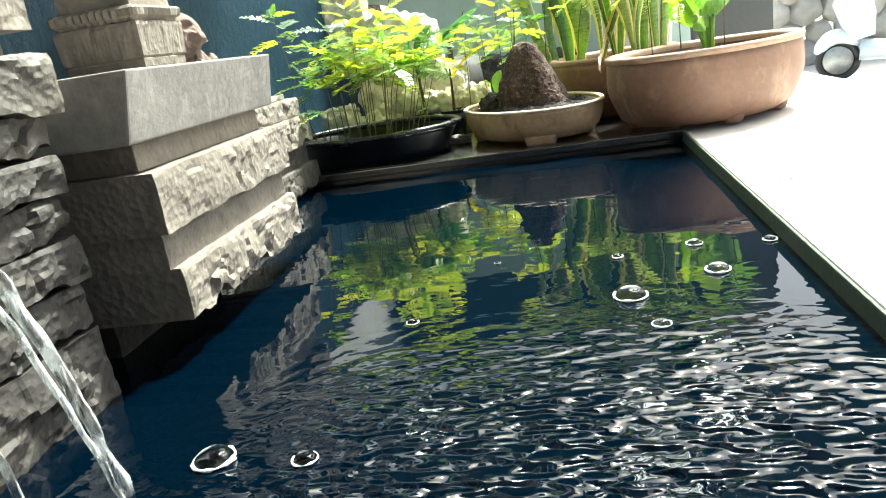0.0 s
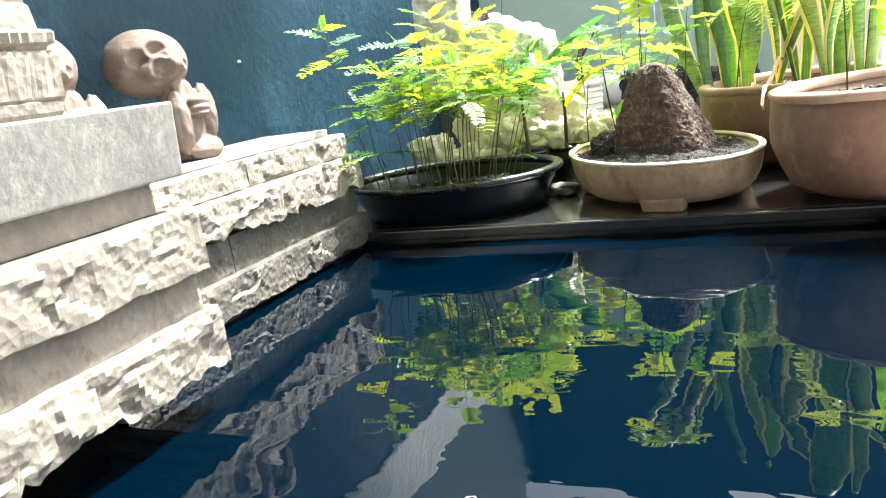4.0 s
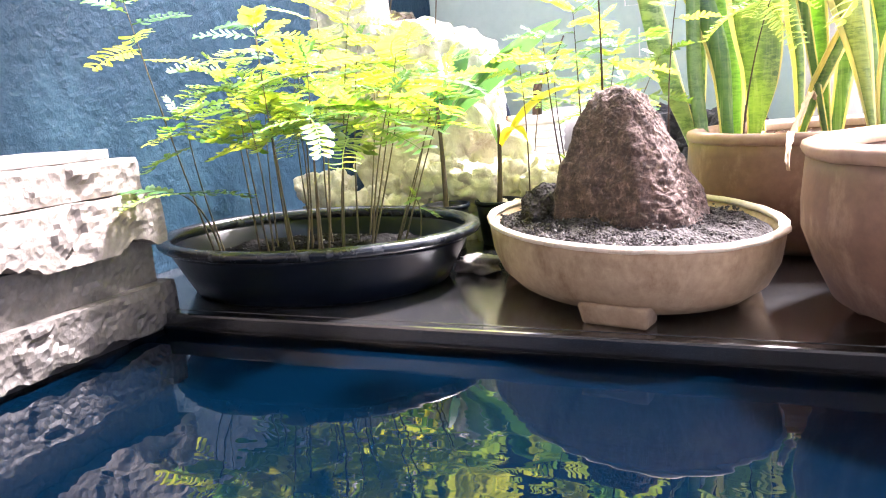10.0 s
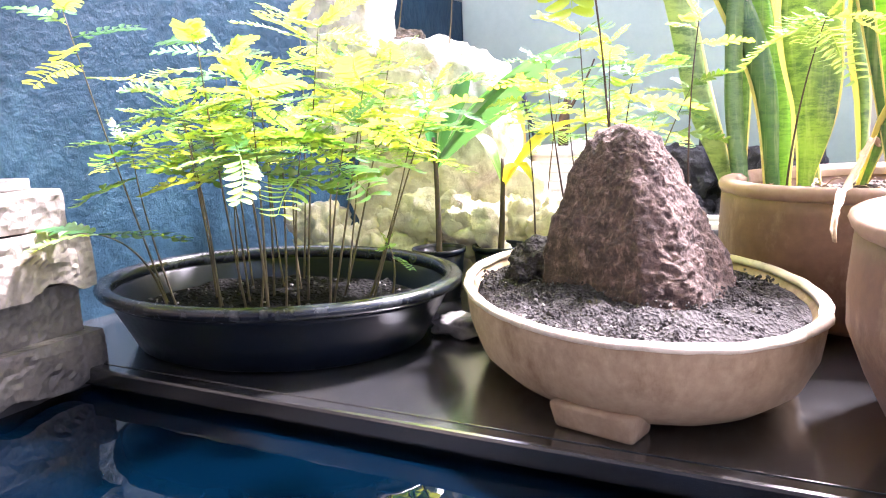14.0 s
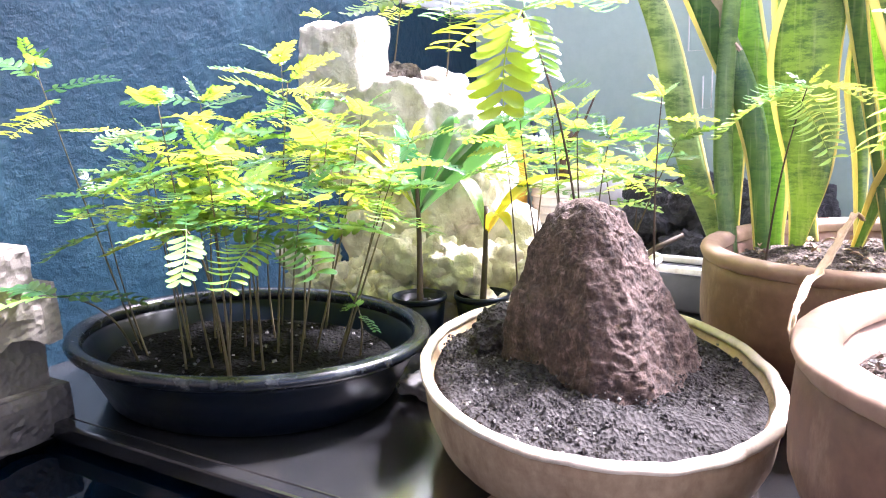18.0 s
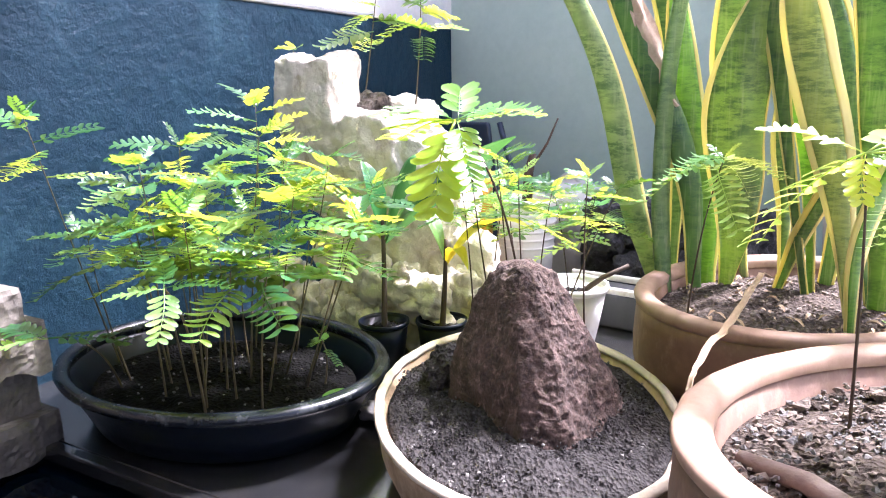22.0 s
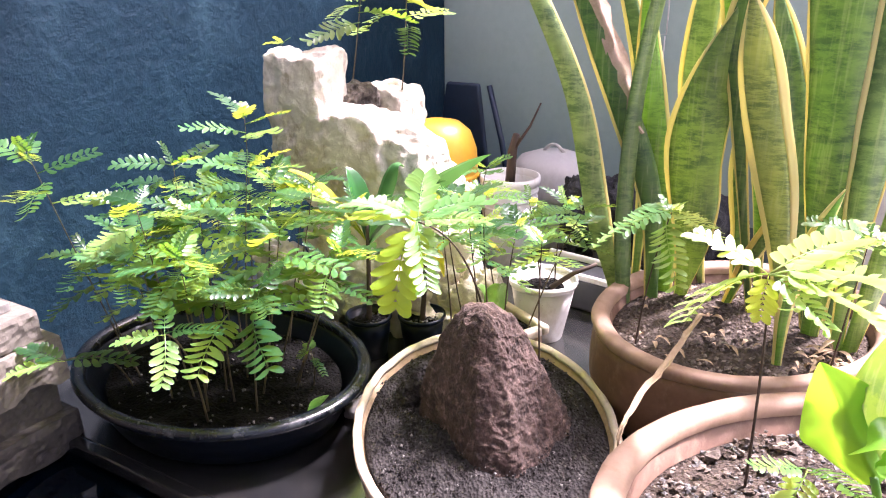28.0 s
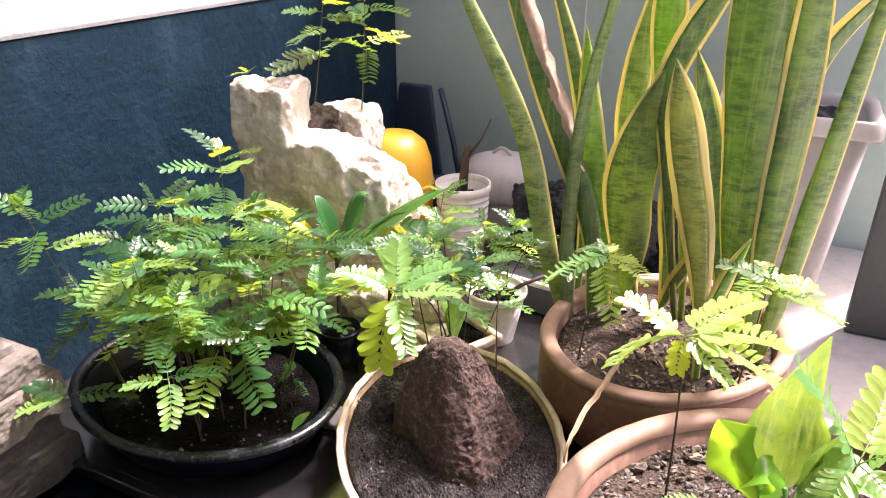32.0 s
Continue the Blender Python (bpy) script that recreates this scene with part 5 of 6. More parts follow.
seedling((0.130, 0.735, 0.108), (0.11, 0.70, 0.30), 307, 8, 0.8, bare=0.55, label="feathery seedling in the white pot", group="seedlings at the back", stem_mat=M_DARKSTEM)
seedling((0.395, 0.470, 0.165), (0.435, 0.445, 0.405), 308, 8, 0.72, BROAD, bare=0.86, label="seedling with broad leaflets among the snake plants", group="seedlings in the brown pots", stem_mat=M_DARKSTEM)
crown_seedling((0.600, 0.190, 0.165), (0.588, 0.185, 0.438), ((0.476, 0.245, 0.385), (0.590, 0.150, 0.402), (0.505, 0.215, 0.475), (0.705, 0.200, 0.455), (0.660, 0.150, 0.418), (0.650, 0.265, 0.500), (0.690, 0.235, 0.485)), (BROAD[1], BROADLIT, BROAD[0], BROAD[2], BROAD[0], BROAD[1], BROAD[2]), "tall seedling with broad pale leaflets and one yellow leaf", "seedlings in the brown pots", M_DARKSTEM)
seedling((0.665, 0.500, 0.165), (0.680, 0.475, 0.395), 310, 8, 0.75, BROAD, bare=0.86, label="tall seedling with broad pale leaflets among the snake plants", group="seedlings in the brown pots", stem_mat=M_DARKSTEM)
crown_seedling((0.760, 0.020, 0.160), (0.772, 0.015, 0.440), ((0.722, 0.015, 0.545), (0.820, 0.000, 0.530), (0.735, -0.060, 0.430), (0.830, -0.050, 0.450), (0.790, 0.090, 0.520)), BROAD, "seedling with broad pale leaflets beside the large leaves", "seedlings in the brown pots")
crown_seedling((0.655, 0.045, 0.160), (0.650, 0.030, 0.330), ((0.610, 0.000, 0.345), (0.690, -0.010, 0.360), (0.640, -0.030, 0.300)), LEAVES, "small feathery seedling on the stony soil of the footed pot", "seedlings in the brown pots")
seedling((-0.375, 0.780, 0.46), (-0.320, 0.780, 0.760), 312, 11, 1.05, bare=0.42, label="feathery seedling growing on top of the limestone", group="seedlings on the limestone")
seedling((-0.290, 0.860, 0.44), (-0.265, 0.860, 0.770), 313, 12, 1.05, bare=0.46, label="feathery seedling growing on top of the limestone", group="seedlings on the limestone")
seedling((-0.44, 0.67, 0.54), (-0.45, 0.65, 0.585), 314, 2, 0.55, bare=0.5, label="small sprout on the top of the limestone", group="seedlings on the limestone")
seedling((-0.02, 0.70, 0.10), (0.02, 0.69, 0.36), 315, 8, 0.85, bare=0.6, label="feathery seedling among the limestone lumps", group="seedlings at the back")


for n, (bx, by, bz, tx, ty, tz) in enumerate(((0.115, 0.450, 0.084, 0.090, 0.400, 0.375), (0.150, 0.430, 0.084, 0.150, 0.360, 0.405), (0.010, 0.565, 0.072, 0.020, 0.500, 0.340), (0.180, 0.440, 0.084, 0.205, 0.430, 0.350), (0.085, 0.640, 0.064, 0.060, 0.600, 0.330), (0.155, 0.745, 0.108, 0.180, 0.720, 0.300))):
    seedling((bx, by, bz), (tx, ty, tz), 400 + n, 7, 0.85, bare=0.68, label="feathery seedling behind the lava rock", group="seedlings at the back", stem_mat=M_DARKSTEM)


def blade(line, width, fold=0.25, side=None, pleats=0, ends=(0.25, 0.0), fall=1.7):
    """A strap leaf along a line of points, folded along its middle; pleats give it ribs."""
    bm = bmesh.new()
    n = len(line)
    across = max(2, pleats * 2) if pleats else 4
    rows = []
    for i, p in enumerate(line):
        t = i / (n - 1)
        d = (line[min(i + 1, n - 1)] - line[max(i - 1, 0)]).normalized()
        s = (side or Vector((0, 0, 1)).cross(d))
        s = (s - d * s.dot(d)).normalized()
        u = d.cross(s)
        w = width * (ends[0] + (1 - ends[0]) * min(1, t / 0.35)) * (1 - (1 - ends[1]) * max(0, (t - 0.45) / 0.55) ** fall)
        row = []
        for k in range(across + 1):
            x = 2 * k / across - 1
            rib = 0.05 * width * (k % 2) * w / width if pleats else 0
            row.append(bm.verts.new(p + s * x * w / 2 + u * (fold * w * abs(x) * 0.5 + rib)))
        rows.append(row)
    for a, b in zip(rows, rows[1:]):
        for k in range(across):
            bm.faces.new((a[k], a[k + 1], b[k + 1], b[k]))
    return bm


def palm_seedling(base, crown, tips, label, mats):
    th = thing("palm_seedling", label, "palm seedling", "palm seedlings", at=base)
    base = Vector(base)
    part("stem", tube(bezier((0, 0, -0.01), (Vector(crown) - base) * 0.5 + Vector((0.004, 0, 0)), Vector(crown) - base, 10), [0.006 - 0.0003 * i for i in range(10)], 8), M_DARKSTEM, th)
    for (tip, lift, w, *side), mat in zip(tips, mats):
        c, e = Vector(crown) - base, Vector(tip) - base
        mid = (c + e) / 2 + Vector((0, 0, lift))
        part("leaf", blade(bezier(c - Vector((0, 0, 0.05)), mid, e, 22), w, 0.35, Vector(side[0]) if side else None, pleats=5, ends=(0.18, 0.05)), mat, th)
    return th


palm_seedling((-0.140, 0.492, 0.072), (-0.158, 0.525, 0.275), (((0.082, 0.580, 0.420), 0.040, 0.086, (0.1, -0.88, 0.45)), ((-0.390, 0.455, 0.345), 0.065, 0.040), ((-0.105, 0.585, 0.372), 0.105, 0.088, (0.75, -0.5, 0.3)), ((-0.205, 0.530, 0.372), 0.03, 0.050), ((-0.30, 0.43, 0.38), 0.05, 0.034), ((0.02, 0.53, 0.375), 0.04, 0.044, (0.1, -0.9, 0.4))), "palm seedling with pleated green leaves in a black pot", (M_PALM, M_YLEAF, M_PALM, M_PALM, M_YLEAF, M_PALM))
palm_seedling((-0.048, 0.545, 0.072), (-0.045, 0.560, 0.235), (((0.165, 0.46, 0.285), 0.06, 0.034), ((-0.135, 0.600, 0.255), 0.07, 0.030), ((0.03, 0.50, 0.20), 0.04, 0.028)), "young seedling with a long yellow-green blade in a black pot", (M_YLEAF, M_TARO, M_YLEAF))
palm_seedling((0.095, 0.59, 0.066), (0.105, 0.56, 0.12), (((0.135, 0.52, 0.20), 0.03, 0.045), ((0.07, 0.55, 0.17), 0.03, 0.04)), "dark green broad-leaved sprout in the cream planter", (M_TARO, M_TARO))


def spline(points, n):
    """A smooth line through the points."""
    p = [Vector(q) for q in points]
    p = [p[0] * 2 - p[1], *p, p[-1] * 2 - p[-2]]
    out = []
    for i in range(n):
        u = (len(p) - 3) * i / (n - 1)
        k = min(int(u), len(p) - 4)
        f = u - k
        a, b, c, d = p[k:k + 4]
        out.append(0.5 * (2 * b + (c - a) * f + (2 * a - 5 * b + 4 * c - d) * f * f + (3 * b - a - 3 * c + d) * f ** 3))
    return out


def snake_leaf(foot, low, high, tip, width, turn=0.0, twist=0.0, edges=(0.2, 0.2), wave=0.5, dead=False, mat=None, wide=0.5, blunt=0.0, neck=0.45):
    """A stiff upright leaf through four places: a thick blade hollowed along its middle, with yellow margins of their own width."""
    label = "leaning snake plant leaf with a shrivelled brown side" if dead else "upright snake plant leaf, dark banded green with yellow margins"
    th = thing("snake_plant", label, "snake plant", "snake plants in the brown pot", at=foot)
    line = [p - Vector(foot) for p in spline((foot, low, high, tip), 34)]
    key = low[0] * 37 + tip[0] * 61 + width * 90
    n = len(line)

    def half(t):
        w = neck + (1 - neck) * math.sin(math.pi / 2 * min(1, t / wide)) ** 1.7
        fall = max(0.0, (t - wide) / (1 - wide))
        return 0.5 * width * w * (1 - (1 - blunt) * fall ** 2.4)

    def strip(a0, a1, name, material_, owner, thick):
        bm = bmesh.new()
        fronts, backs, m = [], [], 7 if a1 - a0 > 1 else 3
        for i, p in enumerate(line):
            t = i / (n - 1)
            d = (line[min(i + 1, n - 1)] - line[max(i - 1, 0)]).normalized()
            ang = radians(turn + twist * (t - 0.5))
            s = Vector((math.cos(ang), math.sin(ang), 0))
            s = (s - d * s.dot(d)).normalized()
            u = d.cross(s)
            w = half(t)
            fr, bk = [], []
            for k in range(m + 1):
                x = a0 + (a1 - a0) * k / m
                if abs(x) < 0.995 and k in (0, m):
                    x += 0.06 * noise.noise(Vector((t * 7, key, 4 if x > 0 else 8)))
                ripple = wave * w * (0.30 * noise.noise(Vector((t * 5.5, key, 9 if x > 0 else 2))) + 0.10 * noise.noise(Vector((t * 14, key, 3 if x > 0 else 6)))) * x * abs(x)
                q = p + s * x * w * (1 + 0.10 * noise.noise(Vector((t * 6, key * 3, 9 if x > 0 else 2))) * abs(x)) + u * (0.30 * w * x * x + ripple)
                fr.append(bm.verts.new(q + u * thick))
                bk.append(bm.verts.new(q - u * thick))
            fronts.append(fr)
            backs.append(bk)
        for rows in (fronts, backs):
            for a, b in zip(rows, rows[1:]):
                for k in range(m):
                    bm.faces.new((a[k], a[k + 1], b[k + 1], b[k]))
        for k in (0, m):
            for i in range(n - 1):
                bm.faces.new((fronts[i][k], fronts[i + 1][k], backs[i + 1][k], backs[i][k]))
        bm.faces.new([*fronts[-1], *backs[-1][::-1]])
        bm.faces.new([*fronts[0], *backs[0][::-1]])
        return part(name, bm, material_, owner)

    left, right = (1.5 * e for e in edges)
    leaf = strip(-1 + left, 1 - right, "leaf", mat or M_SNAKE, th, 0.0022)
    if left:
        strip(-1.0, -1 + left, "margin", M_MARGIN, leaf, 0.0017)
    if right:
        strip(1 - right, 1.0, "margin", M_MARGIN, leaf, 0.0017)
    if dead:
        run = [line[i] + Vector((0.46 * width, -0.006, 0.0)) for i in range(17, 34)]
        bm = blade(run, width * 0.62, 0.9, Vector((1, 0.3, 0)), pleats=3, ends=(0.15, 0.6))
        for v in bm.verts:
            v.co += Vector((0.010 * fbm(v.co * 34), 0.010 * fbm(v.co * 30 + Vector((3, 0, 0))), 0.006 * fbm(v.co * 25)))
        part("dead_strip", bm, M_DEADLEAF, leaf, "shrivelled brown dead part")
    return th


# the leaves along the near left side of the clump
snake_leaf((0.320, 0.635, 0.155), (0.262, 0.650, 0.330), (0.205, 0.650, 0.546), (0.060, 0.645, 0.820), 0.046, 25, 10, (0.0, 0.16), 0.3, mat=M_SNAKEPALE, wide=0.35, blunt=0.35)
snake_leaf((0.375, 0.650, 0.155), (0.350, 0.660, 0.357), (0.262, 0.660, 0.570), (0.150, 0.660, 0.830), 0.050, 12, 0, (0.16, 0.0), 0.4, dead=True, wide=0.6, blunt=0.3)
snake_leaf((0.335, 0.615, 0.155), (0.316, 0.640, 0.330), (0.322, 0.655, 0.579), (0.372, 0.660, 0.860), 0.030, 40, 15, (0.0, 0.0), 0.4, mat=M_SNAKEPALE, wide=0.3, blunt=0.5, neck=0.8)
snake_leaf((0.385, 0.700, 0.155), (0.372, 0.700, 0.290), (0.333, 0.700, 0.490), (0.300, 0.700, 0.730), 0.064, 10, 30, (0.14, 0.16), 0.8, mat=M_SNAKELIT, wide=0.5)
snake_leaf((0.320, 0.740, 0.155), (0.318, 0.735, 0.420), (0.283, 0.725, 0.640), (0.205, 0.720, 0.860), 0.036, 20, 10, (0.22, 0.22), 0.4, mat=M_SNAKEPALE)
# the broad leaf in the middle and the ones behind it
snake_leaf((0.415, 0.685, 0.155), (0.428, 0.665, 0.300), (0.418, 0.660, 0.460), (0.455, 0.655, 0.672), 0.096, 8, 20, (0.11, 0.05), 0.5, wide=0.62, neck=0.22)
snake_leaf((0.430, 0.775, 0.155), (0.395, 0.760, 0.420), (0.390, 0.740, 0.620), (0.425, 0.735, 0.870), 0.060, -5, 30, (0.20, 0.12), 0.5, mat=M_SNAKEPALE)
snake_leaf((0.545, 0.700, 0.155), (0.515, 0.690, 0.420), (0.458, 0.680, 0.650), (0.440, 0.680, 0.870), 0.062, -10, 60, (0.14, 0.14), 0.5, mat=M_SNAKELIT, wide=0.8, neck=0.2)
snake_leaf((0.540, 0.665, 0.155), (0.475, 0.665, 0.520), (0.468, 0.660, 0.665), (0.560, 0.655, 0.860), 0.054, 15, 40, (0.20, 0.22), 0.6, wide=0.8, neck=0.2)
# the yellow-edged waving leaves
snake_leaf((0.600, 0.560, 0.155), (0.566, 0.590, 0.360), (0.516, 0.600, 0.545), (0.479, 0.600, 0.700), 0.070, 5, -15, (0.20, 0.27), 0.9, mat=M_SNAKEBAND, wide=0.62, neck=0.16)
snake_leaf((0.625, 0.650, 0.155), (0.592, 0.640, 0.390), (0.556, 0.640, 0.560), (0.505, 0.640, 0.710), 0.054, 35, -20, (0.08, 0.36), 0.7, wide=0.6, neck=0.2)
snake_leaf((0.500, 0.735, 0.155), (0.494, 0.720, 0.312), (0.480, 0.720, 0.405), (0.474, 0.720, 0.510), 0.030, 30, 0, (0.3, 0.2), 0.4)
snake_leaf((0.490, 0.690, 0.155), (0.520, 0.670, 0.255), (0.550, 0.650, 0.330), (0.585, 0.640, 0.415), 0.032, 20, 0, (0.3, 0.3), 0.5)
snake_leaf((0.600, 0.500, 0.155), (0.598, 0.497, 0.270), (0.617, 0.500, 0.365), (0.642, 0.500, 0.452), 0.030, 30, 10, (0.25, 0.35), 0.6, mat=M_SNAKELIT, wide=0.6)
# the tall leaves beside the bin
snake_leaf((0.632, 0.625, 0.155), (0.630, 0.610, 0.340), (0.612, 0.600, 0.600), (0.578, 0.600, 0.960), 0.104, -4, 10, (0.05, 0.08), 0.35, mat=M_SNAKE, wide=0.8, blunt=0.4, neck=0.24)
snake_leaf((0.672, 0.605, 0.155), (0.668, 0.600, 0.380), (0.670, 0.600, 0.596), (0.662, 0.600, 0.960), 0.062, 10, 10, (0.15, 0.10), 0.3, mat=M_SNAKEPALE, wide=0.7, blunt=0.3, neck=0.32)
snake_leaf((0.690, 0.605, 0.155), (0.714, 0.600, 0.355), (0.735, 0.600, 0.586), (0.764, 0.600, 0.900), 0.038, 20, 0, (0.0, 0.14), 0.25, wide=0.4, blunt=0.3, neck=0.6)
snake_leaf((0.655, 0.690, 0.155), (0.668, 0.675, 0.450), (0.690, 0.665, 0.690), (0.790, 0.655, 0.860), 0.048, 45, -20, (0.24, 0.24), 0.5, wide=0.65)
snake_leaf((0.560, 0.765, 0.155), (0.585, 0.750, 0.400), (0.600, 0.740, 0.620), (0.640, 0.730, 0.880), 0.056, 0, 20, (0.2, 0.2), 0.5)


def straw_twine():
    """A dried leaf strap that hangs from the snake plants over the pot rims."""
    pts = [Vector(p) for p in ((0.500, 0.475, 0.245), (0.492, 0.440, 0.258), (0.482, 0.405, 0.240), (0.472, 0.375, 0.218), (0.462, 0.33, 0.206), (0.455, 0.28, 0.205), (0.452, 0.235, 0.196), (0.450, 0.215, 0.188), (0.449, 0.205, 0.165))]
    fine = []
    for a, b in zip(pts, pts[1:]):
        fine += [a.lerp(b, k / 4) for k in range(4)]
    fine.append(pts[-1])
    bm = blade(fine, 0.009, 0.7, ends=(0.5, 0.35))
    for v in bm.verts:
        v.co += Vector((0.003 * fbm(v.co * 50), 0.003 * fbm(v.co * 44), 0.003 * fbm(v.co * 60)))
    ob = part("dried_leaf", bm, M_STRAW)
    tagged(ob, "dried straw-coloured leaf hanging over the pot rims", "dried leaf")
    sol = ob.modifiers.new("thick", "SOLIDIFY")
    sol.thickness = 0.0012


straw_twine()
ob = part("fallen_leaf", blade(bezier((-0.048, 0.190, 0.060), (-0.045, 0.212, 0.072), (-0.040, 0.236, 0.072), 12), 0.020, 0.3, ends=(0.2, 0.1)), M_SNAKELIT)
tagged(ob, "small pale green leaf fallen inside the black basin", "fallen leaf")


def debris(cx, cy, z, r, count, seed, mat=M_STRAW, where="brown pot"):
    rng = random.Random(seed)
    for _ in range(count):
        a, d = rng.uniform(0, 6.28), r * math.sqrt(rng.random())
        p = Vector((cx + d * math.cos(a), cy + d * math.sin(a), z + rng.uniform(0.002, 0.010)))
        h = Vector((rng.uniform(-1, 1), rng.uniform(-1, 1), rng.uniform(-0.1, 0.35))) * rng.uniform(0.012, 0.035)
        bm = blade(bezier(p, p + h * 0.6 + Vector((0, 0, 0.008)), p + h, 7), rng.uniform(0.004, 0.010), 0.6)
        ob = part("dry_leaf_scrap", bm, mat)
        tagged(ob, f"curled dry leaf scrap on the soil of the {where}", "leaf scrap", f"leaf scraps in the {where}")


debris(POT2.x, POT2.y - 0.02, 0.170, 0.17, 46, 5)
debris(0.665, 0.520, 0.172, 0.050, 40, 9)
debris(POT3.x, POT3.y, 0.169, 0.19, 14, 6, where="footed pot")


def stick(points, radii, label, name="twig", mat=M_DARKSTEM):
    tagged(part(name, tube(points, radii, 7), mat), label, "twig")


stick([(0.515, 0.09, 0.172), (0.57, 0.06, 0.178), (0.62, 0.02, 0.176), (0.655, -0.02, 0.172)], [0.008, 0.010, 0.009, 0.006], "thick dry curled twig on the stony soil", mat=M_STATUE)
stick([(0.150, 0.735, 0.112), (0.19, 0.75, 0.145), (0.235, 0.765, 0.170)], [0.006, 0.005, 0.004], "grey twig poking out of the white pot")
stick([(-0.105, 1.08, 0.19), (-0.10, 1.08, 0.30), (-0.09, 1.08, 0.345)], [0.014, 0.012, 0.009], "bare twig standing in the cream pot")
stick([(-0.10, 1.08, 0.30), (-0.05, 1.07, 0.37), (-0.02, 1.06, 0.43)], [0.005, 0.003, 0.002], "thin bare side twig in the cream pot")


def taro():
    """A clump of broad leaves in the footed pot: a cupped one in front, a tall banded one behind, others lying outwards."""
    root = Vector((0.745, 0.110, 0.163))
    th = thing("broad_leaf_plant", "clump of broad glossy bright green leaves in the footed pot", "plant", at=root)
    # the cupped leaf and the low front leaf use the lit copy
    leaves = (
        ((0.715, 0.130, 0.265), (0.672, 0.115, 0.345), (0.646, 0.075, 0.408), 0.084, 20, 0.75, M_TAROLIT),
        ((0.728, 0.135, 0.290), (0.722, 0.140, 0.400), (0.737, 0.125, 0.512), 0.096, 12, 0.22, M_TARO),
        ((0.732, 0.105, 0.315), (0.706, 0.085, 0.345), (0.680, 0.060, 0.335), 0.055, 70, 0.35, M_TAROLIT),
        ((0.742, 0.095, 0.320), (0.785, 0.075, 0.375), (0.850, 0.050, 0.368), 0.085, 100, 0.25, M_TARO),
        ((0.750, 0.115, 0.300), (0.790, 0.130, 0.390), (0.830, 0.150, 0.430), 0.100, 60, 0.30, M_TARO),
        ((0.748, 0.085, 0.280), (0.765, 0.050, 0.330), (0.790, 0.005, 0.325), 0.090, 20, 0.35, M_TARO),
        ((0.735, 0.090, 0.250), (0.715, 0.060, 0.290), (0.700, 0.020, 0.285), 0.070, 40, 0.35, M_TARO),
    )
    for low, high, tip, width, turn, fold, mat in leaves:
        line = [p - root for p in spline((low, (Vector(low) + Vector(high)) / 2, high, tip), 26)]
        ang = radians(turn)
        lf = part("leaf", blade(line, width, fold, Vector((math.cos(ang), math.sin(ang), 0)), pleats=6, ends=(0.30, 0.02), fall=1.2), mat, th)
        foot = Vector((line[0].x * 0.3, line[0].y * 0.3, -0.005))
        part("stalk", tube(bezier(foot, (foot + line[0]) / 2 + Vector((0, 0, 0.02)), line[2], 8), [0.006 - 0.0003 * i for i in range(8)], 8), M_TARO, lf)


taro()


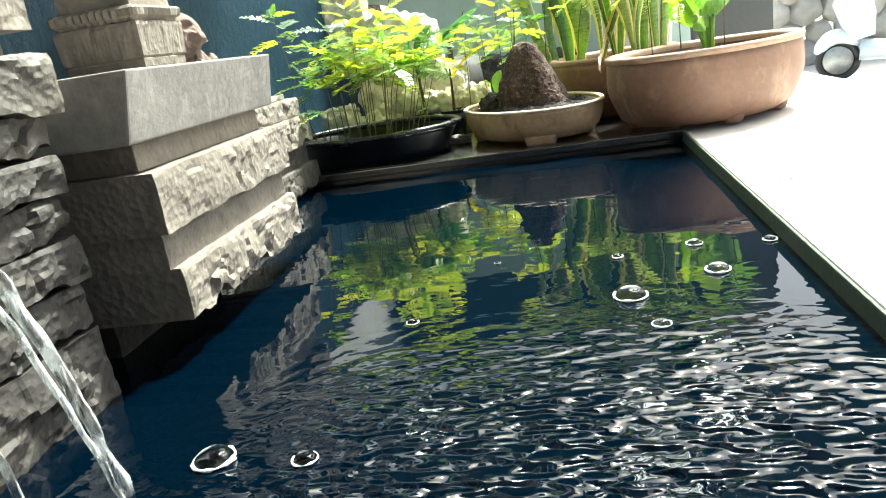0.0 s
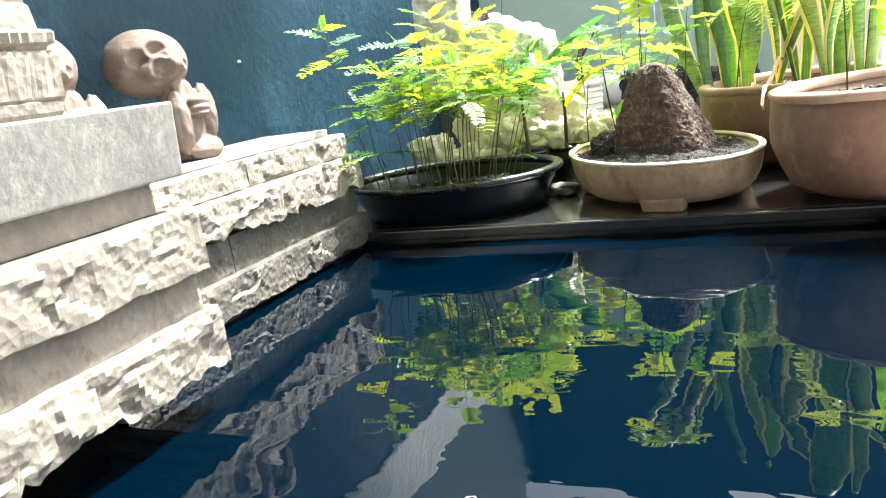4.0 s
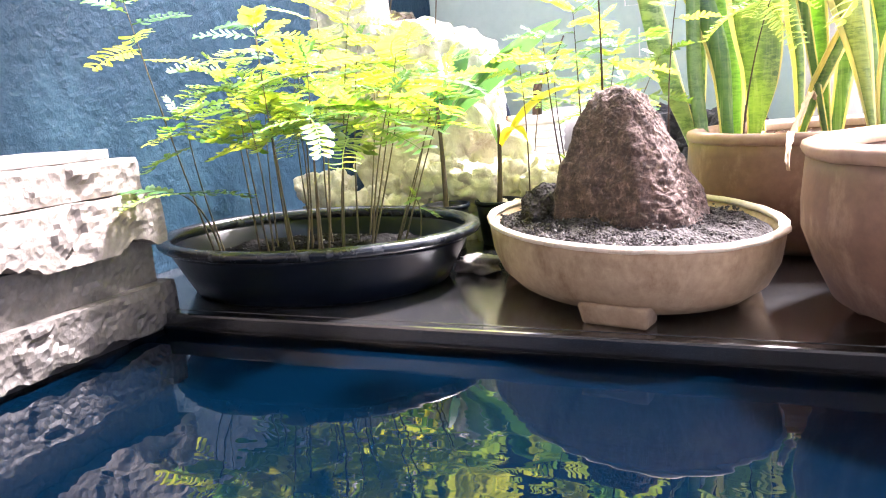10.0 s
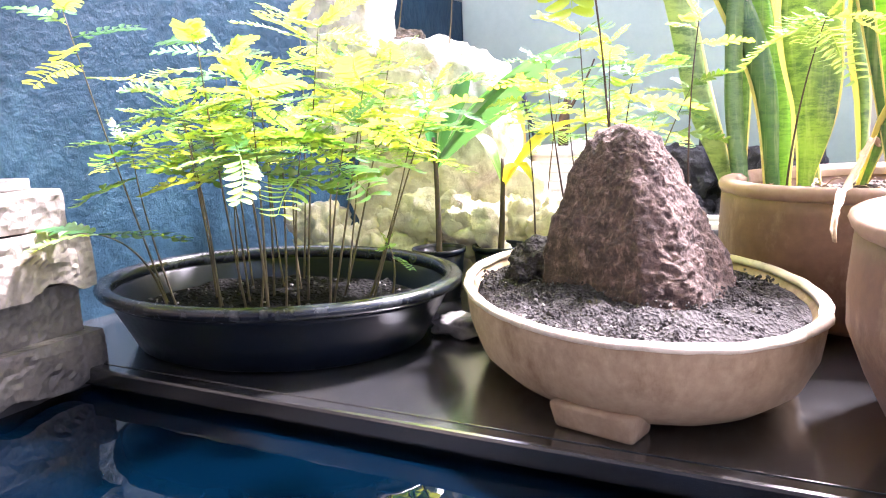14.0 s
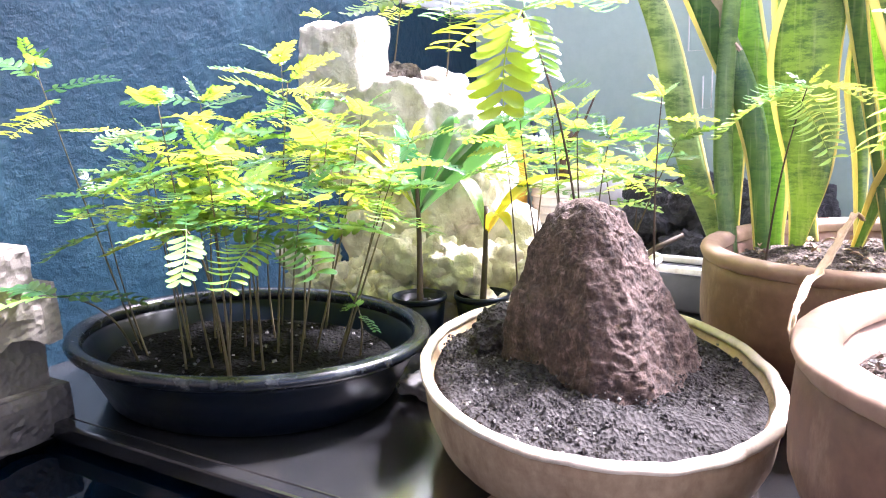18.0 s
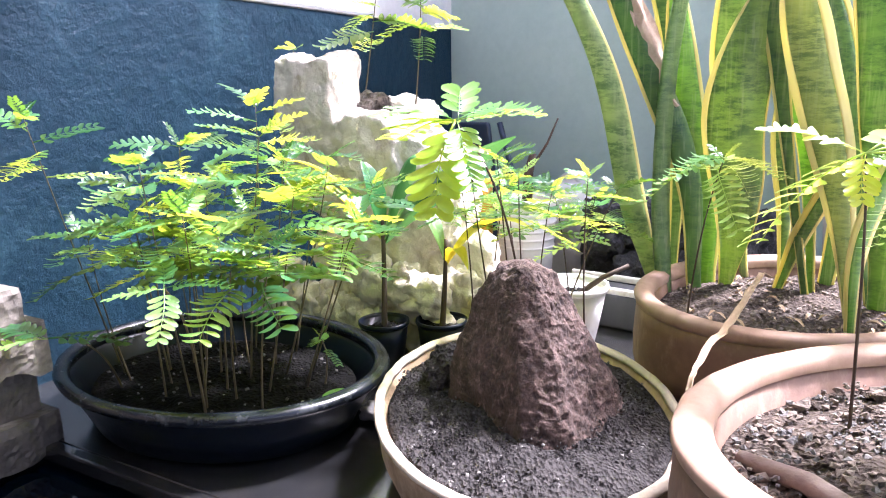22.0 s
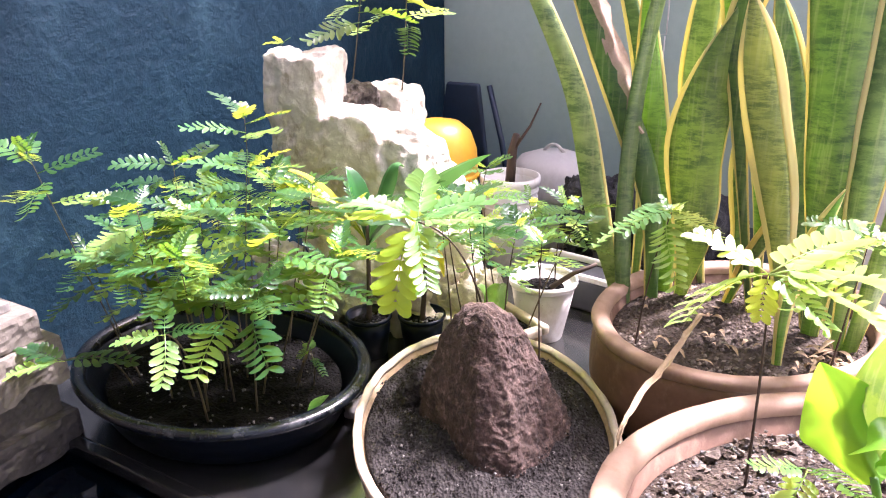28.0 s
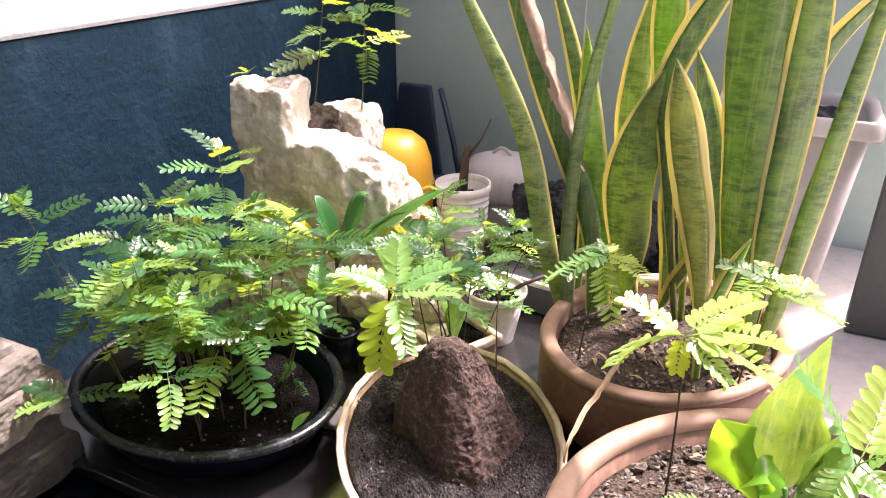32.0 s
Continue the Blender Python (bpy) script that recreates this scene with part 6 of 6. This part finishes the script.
# ---- street beyond the terrace ----
def scooter():
    th = thing("motor_scooter", "pale blue motor scooter parked on the street", "scooter", at=(3.17, 4.43, -0.5))
    turn = radians(-20)
    th.rotation_euler = (0, 0, turn)
    th.scale = (0.8, 0.8, 0.8)
    for x in (-0.62, 0.62):
        wheel = part("wheel", lathe([(0.0, -0.035), (0.14, -0.035), (0.145, -0.02), (0.145, 0.02), (0.14, 0.035), (0.0, 0.035)], 32, close=False), M_STEEL, th, m=pose(x, 0, 0.215, 90))
        bm = bmesh.new()
        tube([(0.18 * math.cos(a), 0.18 * math.sin(a), 0) for a in (2 * math.pi * k / 32 for k in range(33))], 0.036, 10, bm)
        part("tyre", bm, M_RUBBER, wheel)
    def shell(name, pts, rad, flat=1.0, mat=M_BIKEBODY):
        bm = tube(pts, rad, 14)
        for v in bm.verts:
            v.co.y *= flat
        return part(name, bm, mat, th)
    shell("front_shield", [(-0.40, 0, 0.42), (-0.44, 0, 0.62), (-0.50, 0, 0.82), (-0.52, 0, 0.95)], [0.12, 0.17, 0.18, 0.10], 1.1)
    shell("front_mudguard", bezier((-0.82, 0, 0.30), (-0.66, 0, 0.58), (-0.42, 0, 0.36), 12), [0.03, 0.06, 0.07, 0.075, 0.08, 0.08, 0.08, 0.08, 0.075, 0.07, 0.06, 0.03])
    shell("floorboard", [(-0.42, 0, 0.30), (-0.10, 0, 0.27), (0.15, 0, 0.30)], [0.11, 0.10, 0.12], 1.4)
    shell("rear_body", bezier((0.05, 0, 0.36), (0.45, 0, 0.55), (0.95, 0, 0.72), 12), [0.10, 0.16, 0.19, 0.20, 0.20, 0.19, 0.18, 0.16, 0.14, 0.11, 0.08, 0.04])
    shell("seat", bezier((0.02, 0, 0.66), (0.40, 0, 0.78), (0.80, 0, 0.80), 10), [0.06, 0.10, 0.12, 0.125, 0.125, 0.125, 0.12, 0.11, 0.09, 0.05], 1.1, M_RUBBER)
    part("handlebar", tube([(-0.44, -0.33, 1.02), (-0.50, -0.15, 1.02), (-0.52, 0, 1.0), (-0.50, 0.15, 1.02), (-0.44, 0.33, 1.02)], 0.02, 8), M_RUBBER, th)
    bm = bmesh.new()
    bmesh.ops.create_icosphere(bm, subdivisions=3, radius=0.09)
    part("headlight", bm, M_WPLASTIC, th, m=pose(-0.60, 0, 0.92))
    for s in (-1, 1):
        part("mirror_stalk", tube([(-0.48, s * 0.2, 1.02), (-0.46, s * 0.24, 1.15)], 0.008), M_RUBBER, th)
    part("fork", tube([(-0.62, 0.06, 0.22), (-0.52, 0.05, 0.60)], 0.025, 8), M_STEEL, th)
    part("exhaust", tube([(0.20, -0.16, 0.22), (0.75, -0.18, 0.28)], [0.03, 0.055], 10), M_STEEL, th)


scooter()
rubble = thing("rubble_wall", "wall of rounded pale boulders across the street", "wall", "", "structure")
rng = random.Random(77)
ROCKS = []
for n in range(5):
    bm = bmesh.new()
    bmesh.ops.create_icosphere(bm, subdivisions=3, radius=1.0)
    for v in bm.verts:
        v.co *= 1 + 0.22 * fbm(v.co * 1.3 + Vector((n * 4, 0, 0)), 3)
    ROCKS.append(mesh_of("boulder", bm, M_FIELD))
for i in range(26):
    for k in range(9):
        x = 1.6 + i * 0.28 + 0.14 * (k % 2)
        s = rng.uniform(0.13, 0.19)
        share("boulder", ROCKS[rng.randrange(5)], rubble, pose(x, 6.6 - 0.18 * (x - 1.6) + rng.uniform(-0.06, 0.06), -0.42 + k * 0.24, rng.uniform(0, 360), rng.uniform(0, 360), rng.uniform(0, 360)) @ Matrix.Diagonal((s, s, s, 1)))
# low white stones by the street
for n, (x, y, s) in enumerate(((2.15, 4.75, 0.12), (1.95, 5.1, 0.13), (1.75, 5.4, 0.12))):
    boulder("white_stone", "white painted edging stone on the street", "stone", (x, y, -0.42), (s, s * 0.9, s * 0.8), M_WHITEWALL, 120 + n, 0.15, 3, "edging stones", floor=-0.5, blocky=0.5)
